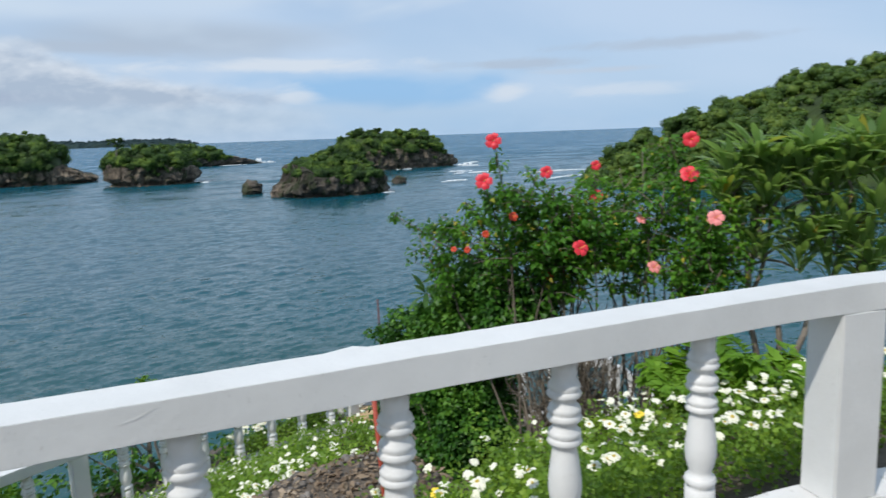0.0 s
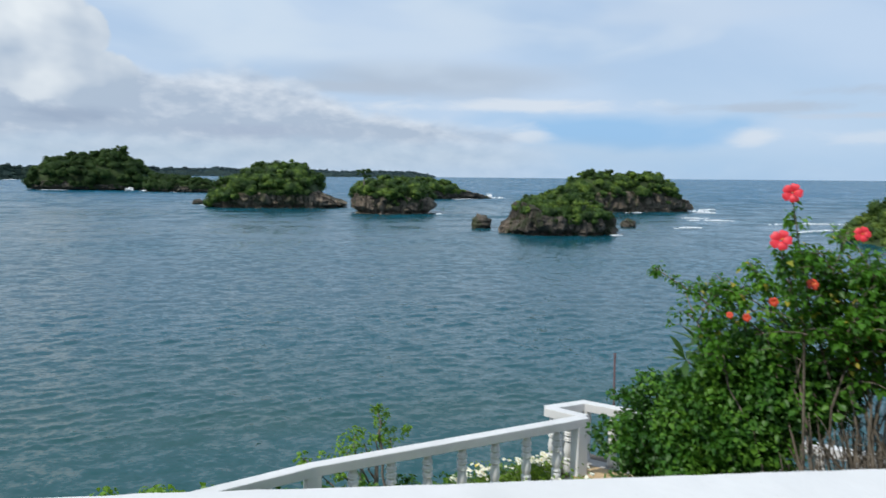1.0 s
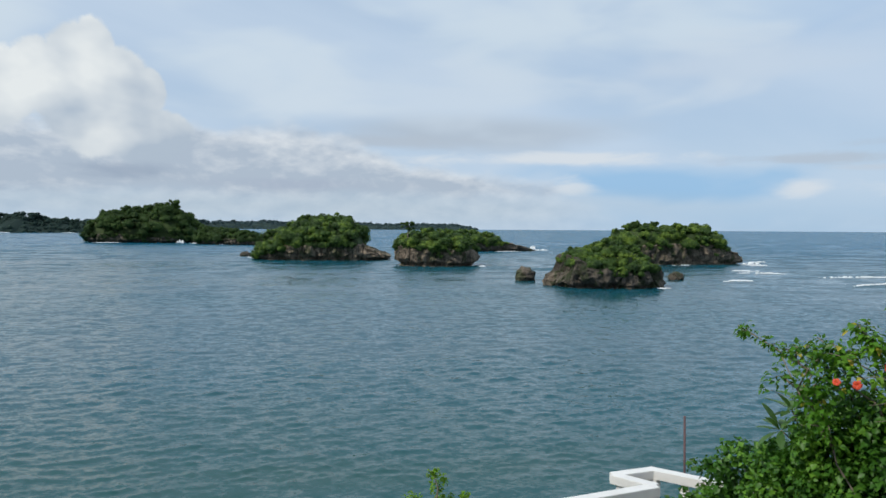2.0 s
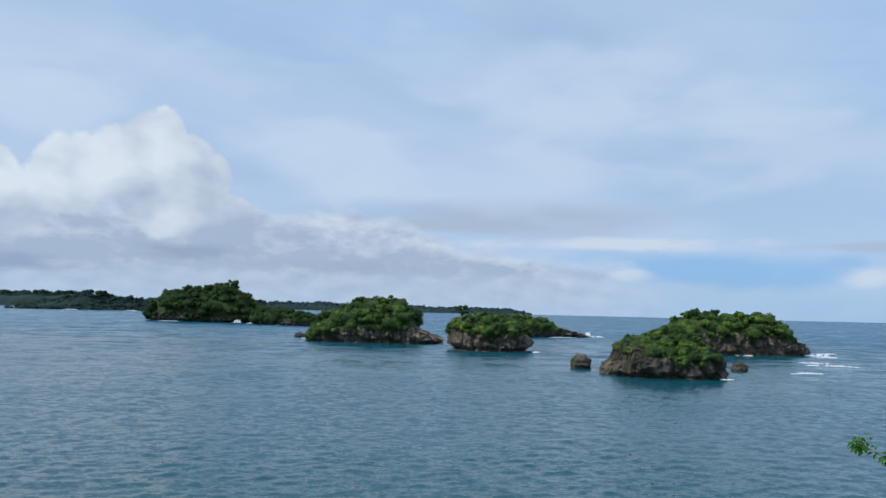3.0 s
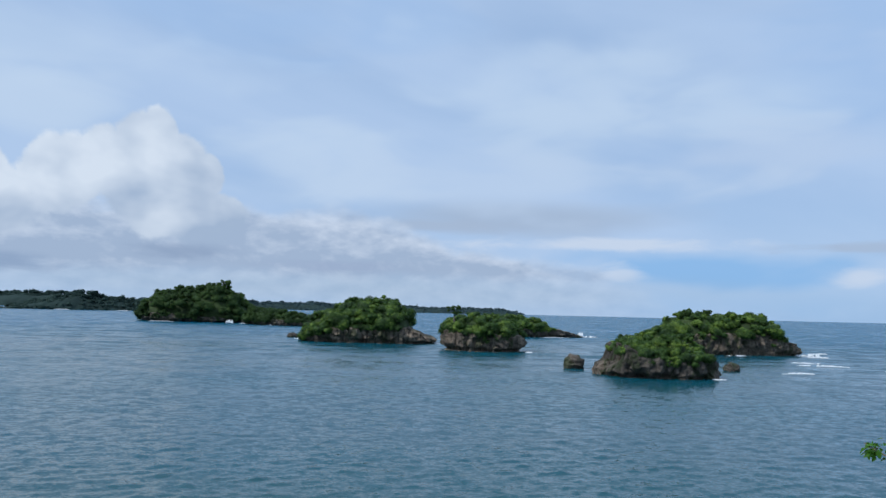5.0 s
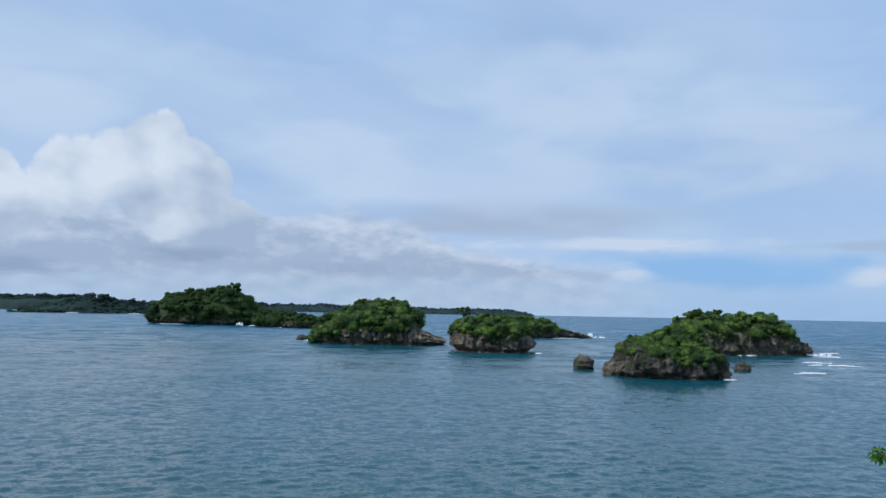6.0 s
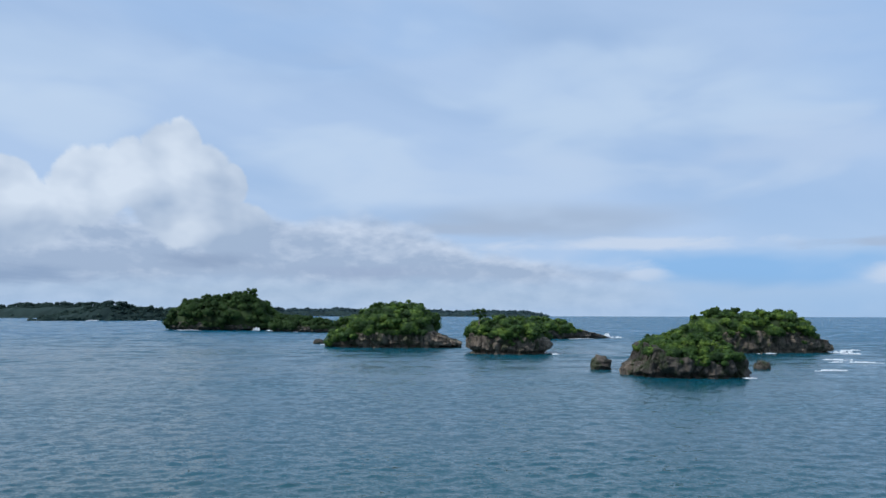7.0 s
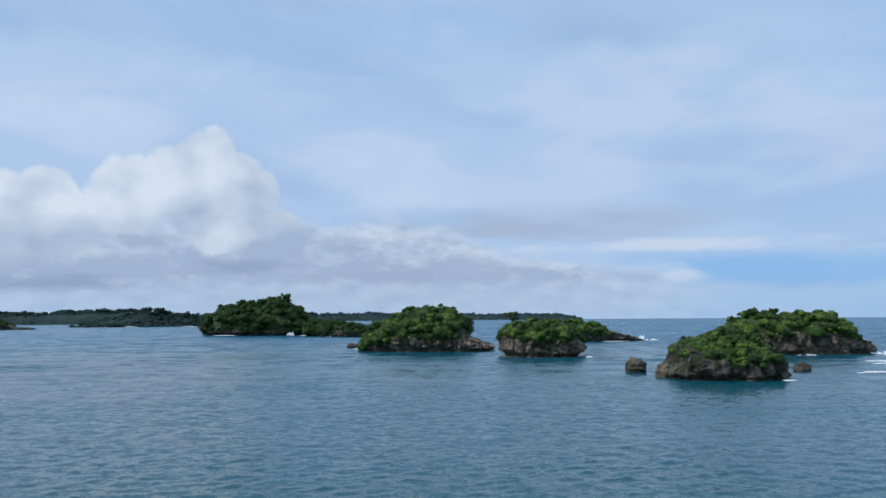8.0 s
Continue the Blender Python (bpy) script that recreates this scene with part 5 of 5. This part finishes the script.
HIB_B = [(4.01, 4.78, 11.6), (4.17, 4.64, 11.65), (4.31, 4.52, 11.78), (4.43, 4.26, 11.84), (4.46, 4.1, 11.65), (4.38, 4.32, 11.38), (4.5, 3.9, 11.25), (4.11, 4.43, 11.15),
         (4.39, 4.02, 11.0), (4.54, 3.86, 10.85), (4.56, 5.2, 11.3), (4.3, 4.6, 11.1), (4.7, 4.4, 11.6), (4.25, 4.2, 11.5), (4.6, 4.1, 11.4), (4.0, 4.6, 11.3), (4.6, 3.95, 11.1), (4.75, 4.2, 11.3), (4.70, 4.10, 11.05), (4.80, 3.92, 11.0), (4.85, 4.05, 11.35), (4.72, 3.88, 10.85)]
hibiscus((3.72, 4.75, 9.2), HIB_A, 14, 28, 0.056, 40, "tall loose hibiscus bush with red flowers on the bank",
         [((3.12, 4.96, 11.92), RED_FLOWER, 0.92), ((2.84, 4.65, 11.62), RED_FLOWER, 0.92), ((3.50, 4.32, 11.07), RED_FLOWER, 0.92), ((3.40, 4.62, 11.66), RED_FLOWER, 0.7),
          ((3.16, 4.75, 11.31), ORANGE_FLOWER, 0.55), ((3.02, 4.95, 11.16), ORANGE_FLOWER, 0.45), ((2.98, 5.2, 11.0), ORANGE_FLOWER, 0.42), ((2.9, 5.3, 11.0), ORANGE_FLOWER, 0.36),
          ((3.58, 4.65, 10.97), RED_FLOWER, 0.65), ((3.5, 4.75, 10.78), ORANGE_FLOWER, 0.6)], 0.72, 6, 170, [((3.02, 5.75, 10.72), (2.76, 5.97, 10.80))])
hibiscus((4.65, 4.75, 9.35), HIB_B, 12, 24, 0.056, 60, "hibiscus bush with yellowing leaves and fading flowers",
         [((3.98, 4.72, 11.42), RED_FLOWER, 0.8), ((4.48, 4.15, 11.88), RED_FLOWER, 0.9), ((4.42, 4.1, 11.60), RED_FLOWER, 1.05), ((4.15, 4.35, 11.24), PINK_FLOWER, 0.6),
          ((4.45, 3.85, 11.27), PINK_FLOWER, 0.9), ((4.15, 4.2, 10.86), PINK_FLOWER, 0.8), ((4.0, 4.75, 11.68), RED_FLOWER, 0.6), ((4.4, 4.1, 10.55), RED_FLOWER, 0.8)], 0.70, 0, 22)
SHRUB = [(2.76, 7.10, 9.42, 0.22), (2.88, 6.95, 9.72, 0.22), (3.02, 6.70, 9.94, 0.24), (3.05, 7.00, 9.35, 0.30), (2.95, 6.60, 9.50, 0.30), (3.12, 6.30, 9.98, 0.30), (3.12, 6.20, 10.10, 0.22),
         (3.20, 6.10, 9.70, 0.36), (3.22, 5.92, 10.28, 0.22), (3.20, 5.80, 10.46, 0.24), (3.25, 5.62, 10.62, 0.26), (3.36, 5.45, 10.35, 0.34), (3.42, 5.30, 10.68, 0.25), (3.50, 5.15, 10.40, 0.32),
         (3.58, 5.02, 10.58, 0.24), (3.25, 5.70, 10.10, 0.38), (3.32, 5.50, 9.98, 0.33), (3.46, 5.20, 10.26, 0.24), (3.20, 6.00, 9.50, 0.38), (3.35, 5.70, 9.60, 0.40), (3.30, 6.40, 9.30, 0.36),
         (3.45, 5.90, 9.25, 0.36), (3.20, 6.80, 9.05, 0.30), (3.25, 5.70, 9.10, 0.36), (3.30, 6.10, 8.80, 0.42), (3.10, 5.60, 9.25, 0.30), (3.28, 5.50, 9.30, 0.30), (3.35, 5.70, 8.75, 0.42),
         (3.20, 6.60, 8.60, 0.36), (2.95, 6.90, 8.90, 0.30), (3.05, 5.75, 10.30, 0.22), (3.30, 5.20, 10.45, 0.22)]
clump_bush("shrub", (3.35, 5.95, 8.6), SHRUB, SHRUB_LEAF, 0.052, 420, "dense dark green rounded shrub beside the hibiscus", 12, 3, 95)
clump_bush("shrub", (0.5, 9.35, 7.7), [(0.36, 9.3, 8.62, 0.17), (0.12, 9.3, 8.52, 0.19), (-0.15, 9.2, 8.42, 0.15), (0.24, 9.25, 8.76, 0.11), (0.70, 9.4, 8.64, 0.15), (0.50, 9.3, 9.10, 0.08), (0.60, 9.35, 8.92, 0.11),
           (0.54, 9.3, 8.78, 0.13), (-0.4, 9.2, 8.50, 0.10), (0.92, 9.4, 8.70, 0.09), (0.30, 9.35, 8.40, 0.2), (-0.02, 9.3, 8.30, 0.2), (0.66, 9.4, 8.42, 0.18)],
           FERN_LEAF, 0.048, 330, "sparse green shrub growing over the cliff edge", 9, 5, 40)
clump_bush("shrub", (-1.6, 8.7, 7.6), [(-2.4, 8.3, 8.12, 0.40), (-2.0, 8.5, 8.08, 0.40), (-1.4, 8.5, 8.1, 0.38), (-1.05, 8.65, 7.95, 0.34), (-2.15, 7.95, 7.95, 0.3), (-1.5, 8.15, 7.9, 0.3), (-3.4, 8.0, 8.1, 0.4), (-1.75, 8.6, 7.85, 0.4), (-2.9, 8.2, 8.0, 0.4), (-0.75, 8.9, 7.75, 0.26)], FERN_LEAF, 0.075, 210,
           "bright green shrub behind the lower rail", 4, 6, 45)
clump_bush("shrub", (0.3, 8.95, 7.6), [(-0.55, 8.72, 7.86, 0.2), (-0.15, 8.85, 7.9, 0.2), (0.25, 9.0, 7.9, 0.22), (0.65, 9.15, 7.9, 0.2), (1.05, 9.3, 7.92, 0.22), (1.4, 9.4, 7.9, 0.2), (0.0, 9.2, 7.8, 0.25), (0.8, 9.5, 7.8, 0.25),
            (-0.35, 8.95, 8.12, 0.24), (-0.72, 8.8, 8.12, 0.27), (0.05, 9.05, 8.02, 0.22), (0.4, 9.2, 7.98, 0.2), (-1.05, 8.55, 8.15, 0.27), (-1.5, 8.35, 8.1, 0.29), (-2.0, 8.15, 8.1, 0.28), (-2.5, 7.95, 8.1, 0.3)],
           SHRUB_LEAF, 0.07, 170, "low dark green creeper at the cliff edge", 4, 8, 45)


def frangipani(base, crowns, label):
    """A frangipani: forked grey limbs that end in rosettes of long leaves."""
    top = thing("frangipani_tree", base, label, "tree")
    b = Vector(base)
    fork = [Vector((0.05, 0.0, 0.75)), Vector((-0.25, 0.1, 0.85)), Vector((0.3, -0.15, 0.9))]
    for i, f in enumerate(fork):
        V, Fc = [], []
        tube(V, Fc, bend_line((f.x * 0.3, f.y * 0.3, -0.1), f, 0.0, 5, 0.02, i), list(np.linspace(0.032, 0.022, 6)), 8)
        child("trunk", mesh_from("trunk", V, Fc, BARK, True), top)
    at, nm, al, ln = [], [], [], []
    limbs = []
    for i, c in enumerate(crowns):
        end = Vector((c[0], c[1], min(c[2], 11.6 + (c[2] - 11.6) * 0.35) - 0.06)) - b
        f = min(fork, key=lambda q: (q - end).length)
        if i > 3:
            f = min((along(q, t) for q in limbs for t in (0.35, 0.6)), key=lambda q: (q - end).length + abs(end.z - q.z - 0.35))
        V, Fc = [], []
        limbs.append(bend_line(f, end, 0.06, 6, 0.03, 20 + i))
        tube(V, Fc, limbs[-1], list(np.linspace(0.020 if i < 4 else 0.013, 0.009, 7)), 7)
        child("limb", mesh_from("limb", V, Fc, BARK, True), top)
        for k in range(30):
            a, lift = k * 2.4, 1.65 - 0.050 * k
            out = np.array((math.cos(a), math.sin(a), 0.0))
            d = unit(out * 0.9 + np.array((0, 0, lift * 0.9)) + rng.normal(size=3) * 0.12)
            at.append(np.array(end) + d * 0.05 + (0, 0, 0.01 * k - 0.08))
            al.append(d)
            nm.append(unit(np.cross(np.cross(d, (0, 0, 1)), d) + rng.normal(size=3) * 0.15))
            ln.append(c[3] * rng.uniform(0.65, 1.0))
    ln = np.array(ln)
    v, fc = long_leaves(np.array(at), np.array(nm), np.array(al), ln, ln * 0.20)
    child("leaves", quick_mesh("leaves", v, fc, PLUMERIA_LEAF), top, "long drooping leathery leaves", "stuff")


frangipani((5.45, 4.05, 9.62), [(5.03, 4.21, 11.56, 0.36), (5.17, 4.05, 11.74, 0.38), (5.30, 3.88, 11.55, 0.40), (5.18, 4.04, 11.27, 0.36), (5.42, 3.72, 11.82, 0.40),
                                (5.50, 3.61, 11.46, 0.42), (5.62, 3.42, 11.64, 0.42), (5.55, 3.53, 11.10, 0.42), (5.68, 3.34, 11.24, 0.42), (5.13, 4.10, 11.00, 0.32),
                                (5.39, 3.76, 10.96, 0.34), (5.67, 3.36, 10.88, 0.36), (5.66, 3.37, 11.86, 0.42), (5.41, 3.74, 11.40, 0.40), (5.01, 4.24, 11.34, 0.34),
                                (6.0, 3.6, 11.9, 0.42), (5.9, 3.9, 11.7, 0.40), (6.1, 3.2, 11.6, 0.42),
                                (5.24, 3.98, 11.42, 0.34), (5.36, 3.80, 11.70, 0.34), (5.10, 4.12, 11.66, 0.32), (5.48, 3.65, 11.28, 0.34), (5.58, 3.50, 11.74, 0.34),
                                (5.30, 3.90, 11.15, 0.30), (5.60, 3.46, 10.98, 0.32), (5.20, 4.05, 11.55, 0.30), (5.72, 3.30, 11.50, 0.34),
                                (4.88, 4.30, 11.05, 0.30), (4.98, 4.12, 11.22, 0.32), (5.08, 3.95, 10.92, 0.30), (5.26, 3.72, 10.84, 0.32), (5.45, 3.55, 10.80, 0.34), (5.62, 3.40, 10.74, 0.34),
                                (5.34, 3.66, 11.05, 0.34), (5.12, 3.92, 11.38, 0.34), (5.50, 3.48, 11.58, 0.36), (4.92, 4.22, 11.44, 0.32), (5.78, 3.22, 11.10, 0.36), (5.80, 3.25, 11.72, 0.38)], "frangipani tree with bare grey limbs and long leaves")


def broadleaf(foot, whorls, leaf, label):
    """A young tree: one thin stem whose twigs end in open whorls of broad leaves."""
    foot = (*foot, land_z(*foot))
    top = thing("sapling", foot, label, "plant")
    b = Vector(foot)
    neck = Vector((0.05, 0.05, 10.22 - foot[2]))
    V, Fc = [], []
    tube(V, Fc, bend_line((0, 0, -0.05), neck, 0.0, 7, 0.03, 5), list(np.linspace(0.018, 0.010, 8)), 6)
    child("trunk", mesh_from("trunk", V, Fc, BARK, True), top)
    for i, w in enumerate(whorls):
        end = Vector(w) - b
        V, Fc = [], []
        tube(V, Fc, bend_line(neck, end, -0.03, 5, 0.02, 11 + i), list(np.linspace(0.009, 0.006, 6)), 6)
        child("branch", mesh_from("branch", V, Fc, BARK, True), top)
        k = 13
        ang = np.arange(k) * 2.4 + i
        lift = np.linspace(0.9, -0.35, k)
        d = unit(np.stack([np.cos(ang), np.sin(ang), lift], -1) + rng.normal(size=(k, 3)) * 0.12)
        nm = unit(np.cross(np.cross(d, (0, 0, 1.0)), d) + rng.normal(size=(k, 3)) * 0.15)
        ln = leaf * rng.uniform(0.7, 1.05, k)
        v, fc = long_leaves(np.array(end)[None] + d * 0.02, nm, d, ln, ln * 0.32)
        child("leaves", quick_mesh("leaves", v, fc, BROAD_LEAF), top, "whorl of broad dark leaves", "stuff")


broadleaf((3.30, 6.15), [(3.04, 6.18, 10.42), (3.12, 6.16, 10.58), (3.24, 6.05, 10.50), (3.17, 6.02, 10.66)], 0.23, "young tree with whorls of broad dull green leaves")


def fern(base, fronds, size, seed, label):
    base = (*base, land_z(*base) + 0.05)
    top = thing("fern", base, label, "plant")
    r = random.Random(seed)
    for i in range(fronds):
        a = i * 2.4 + r.random()
        end = Vector((math.cos(a) * size * 0.8, math.sin(a) * size * 0.8, size * r.uniform(0.45, 0.95)))
        line = bend_line((0, 0, 0), end, size * 0.25, 8, 0.01, seed + i)
        at, nm, al, ln = [], [], [], []
        side = Vector((-math.sin(a), math.cos(a), 0))
        for k in range(16):
            t = 0.3 + 0.7 * k / 16
            for sgn in (-1, 1):
                at.append(tuple(along(line, t)))
                al.append(tuple(side * sgn + Vector((math.cos(a), math.sin(a), -0.1)) * rng.uniform(0.3, 1.0) + Vector(rng.normal(size=3) * 0.15)))
                nm.append((rng.normal() * 0.35, rng.normal() * 0.35, 1))
                ln.append(size * 0.30 * math.sin(math.pi * (0.25 + 0.75 * t)) + 0.03)
        ln = np.array(ln)
        v, fc = leaf_cards(np.array(at), unit(np.array(nm)), np.array(al), ln, ln * 0.52, 0.05)
        child("frond", quick_mesh("frond", v, fc, FERN_LEAF), top)


fern((3.74, 3.28), 15, 0.56, 2, "bright green fern growing among the daisies")
fern((3.56, 3.06), 11, 0.36, 5, "bright green fern growing behind the balusters")
fern((4.02, 2.92), 12, 0.56, 9, "bright green fern growing below the balustrade")


def daisy_meshes():
    out = []
    for k in range(4):
        verts, faces = [(0, 0, 0.001)], []
        r = random.Random(k)
        n = 8
        for i in range(n):
            a = 2 * math.pi * i / n + r.uniform(-0.1, 0.1)
            w = 0.46
            L = 0.024 * r.uniform(0.85, 1.1)
            z = r.uniform(-0.005, 0.003)
            q = len(verts)
            verts += [(0.55 * L * math.cos(a - w), 0.55 * L * math.sin(a - w), 0.002), (L * math.cos(a - w * 0.55), L * math.sin(a - w * 0.55), z),
                      (L * math.cos(a + w * 0.55), L * math.sin(a + w * 0.55), z), (0.55 * L * math.cos(a + w), 0.55 * L * math.sin(a + w), 0.003)]
            faces += [(0, q, q + 3), (q, q + 1, q + 2, q + 3)]
        out.append((mesh_from("daisy", verts, faces, PETAL), mesh_from("daisy", verts, faces, PETAL_YELLOW)))
    return out


DAISIES = daisy_meshes()
disc_mesh = lathe("flower_disc", [(0.007, 0.0), (0.0065, 0.004), (0.003, 0.006)], DISC, 7)


def in_dirt(x, y):
    return math.hypot((x - 1.45) / 0.86, (y - 4.02) / 0.74) < 1


def daisy_bed():
    """White daisies over low leafy plants on the bank."""
    top = thing("daisy_bed", (1.5, 4.0, 9.6), "white daisies flowering over bright green leaves", "flower bed")
    b = np.array((1.5, 4.0, 9.6))
    r = random.Random(4)
    at, nm, al, ln = [], [], [], []
    spots = []
    while len(spots) < 2300:
        x, y = r.uniform(-2.6, 5.2), r.uniform(2.0, 9.9)
        if x < -1.2 and r.random() < (-1.2 - x) / 1.4 + 0.3 * noise.noise(Vector((x * 2, y * 2, 0))):
            continue
        if y > low_line(x) - (0.64 if x < 1.2 else 0.42) or in_dirt(x, y):
            continue
        if x > 2.0 and y > 3.75 + 0.3 * noise.noise(Vector((x * 1.5, 7.0, 0))) and not (x < 3.3 and y > 7.7):
            continue
        spots.append((x, y))
    for _ in range(110):
        x = r.uniform(1.5, 3.1)
        spots.append((x, low_line(x) + r.uniform(0.16, 0.55)))
    spots = spots[-110:] + spots[:-110]
    for x, y in spots:
        z = land_z(x, y)
        tall = r.uniform(0.14, 0.34) * (1 + 0.9 * noise.noise(Vector((x * 2.6, y * 2.6, 1.0))))
        near = y < 5.0
        for _ in range(72 if near else 40):
            p = np.array((x + r.gauss(0, 0.09), y + r.gauss(0, 0.09), z + tall * r.random() ** 0.7)) - b
            d = rng.normal(size=3) * (1, 1, 0.5) + (0, 0, 0.35)
            at.append(p)
            al.append(d)
            nm.append(unit(rng.normal(size=3) * 0.8 + (-0.2, -0.3, 0.8)))
            ln.append(r.uniform(0.016, 0.042) if near else r.uniform(0.026, 0.052))
    ln = np.array(ln)
    v, f = chips(np.array(at), np.array(nm), np.array(al), ln)
    child("leaves", quick_mesh("leaves", v, f, DAISY_LEAF), top, "bright green leaves", "stuff")
    k = 0
    for x, y in spots:
        if k >= 298 or 5.4 < y < low_line(x) or r.random() > (0.7 if y > low_line(x) else 0.55):
            continue
        if noise.noise(Vector((x * 0.9, y * 0.9, 5.0))) < -0.16 and 2.4 < y < low_line(x):
            continue
        k += 1
        px, py = x + r.gauss(0, 0.05), y + r.gauss(0, 0.05)
        yellow = r.random() < 0.02
        d = child("daisy", DAISIES[k % 4][1 if yellow else 0], top, "yellow daisy" if yellow else "")
        s = r.uniform(0.9, 1.5) * (1.0 if y < 5 else 1.15)
        up = Vector((r.gauss(-0.25, 0.35), r.gauss(-0.25, 0.35), 1))
        d.matrix_local = Matrix.LocRotScale(Vector((px, py, land_z(px, py) + r.uniform(0.24, 0.40))) - Vector(b), up.to_track_quat("Z", "Y"), Vector((s, s, s)))
        child("flower_disc", disc_mesh, d)
    # the smaller flowers behind them, too many to tell apart
    verts, faces, c = [], [], 0
    for x, y in spots:
        if r.random() > (0.8 if x > 1.6 and y < 4 else 0.45) or noise.noise(Vector((x * 0.8, y * 0.8, 9.0))) < -0.14:
            continue
        at = Vector((x + r.gauss(0, 0.06), y + r.gauss(0, 0.06), land_z(x, y) + r.uniform(0.22, 0.38))) - Vector(b)
        q = Vector((r.gauss(-0.25, 0.4), r.gauss(-0.25, 0.4), 1)).to_track_quat("Z", "Y")
        s = r.uniform(0.75, 1.3)
        me = DAISIES[r.randrange(4)][0]
        verts += [at + q @ (v.co * s) for v in me.vertices]
        faces += [tuple(i + c for i in p.vertices) for p in me.polygons]
        c += len(me.vertices)
    child("blossom", mesh_from("blossom", verts, faces, PETAL), top, "small white daisies", "stuff")


daisy_bed()


def rubble():
    """Stones and fallen leaves on the bare mound in the bed."""
    r = random.Random(11)
    stones = []
    for k in range(3):
        bm = bmesh.new()
        bmesh.ops.create_icosphere(bm, subdivisions=1, radius=1.0)
        for v in bm.verts:
            v.co += noise.noise_vector(v.co * 1.4 + Vector((k * 9.0, 0, 0))) * 0.45
        stones.append(bm_mesh("stone", bm, STONE))
    top = thing("rubble_mound", (1.3, 4.4, 9.6), "grey stones and dead leaves on bare soil", "rubble")
    for i in range(260):
        t = r.uniform(-1, 1)
        x, y = 1.5 + t * 0.85 + r.gauss(0, 0.05), 4.58 - 0.45 * t * t + r.gauss(0, 0.11)
        if r.random() < 0.3:
            x, y = r.uniform(0.8, 2.1), r.uniform(3.6, 4.6)
        s = r.uniform(0.008, 0.032)
        ob = child("stone", stones[i % 3], top)
        ob.matrix_local = Matrix.LocRotScale(Vector((x - 1.3, y - 4.4, land_z(x, y) - 9.6 + s * 0.3)), Euler((r.random() * 6, r.random() * 6, r.random() * 6)), Vector((s, s * 1.2, s * 0.7)))
    at = []
    for _ in range(900):
        x, y = r.gauss(1.5, 0.45), r.gauss(4.15, 0.38)
        at.append((x - 1.3, y - 4.4, land_z(x, y) - 9.6 + 0.015))
    at = np.array(at)
    ln = rng.uniform(0.03, 0.08, len(at))
    v, f = leaf_cards(at, unit(rng.normal(size=at.shape) * 0.4 + (0, 0, 1)), rng.normal(size=at.shape), ln, ln * 0.5)
    child("leaf_litter", quick_mesh("leaf_litter", v, f, LITTER), top, "dry brown fallen leaves", "stuff")


rubble()


def rod(name, foot, head, radius, mat, label):
    top = thing(name, foot, label, "pole")
    V, Fc = [], []
    d = Vector(head) - Vector(foot)
    tube(V, Fc, [(0, 0, -0.1), d * 0.5 + Vector((0.004, 0, 0)), d], [radius] * 3, 8)
    child("bar", mesh_from("bar", V, Fc, mat, True), top)


rod("iron_bar", (1.32, 3.12, 9.85), (1.27, 3.10, 10.72), 0.013, RED_IRON, "thin red-primed iron bar stuck in the flower bed")
rod("iron_pole", (4.13, 10.32, 7.4), (4.11, 10.32, 9.42), 0.016, RUST, "thin rusty iron pole standing at the landing")
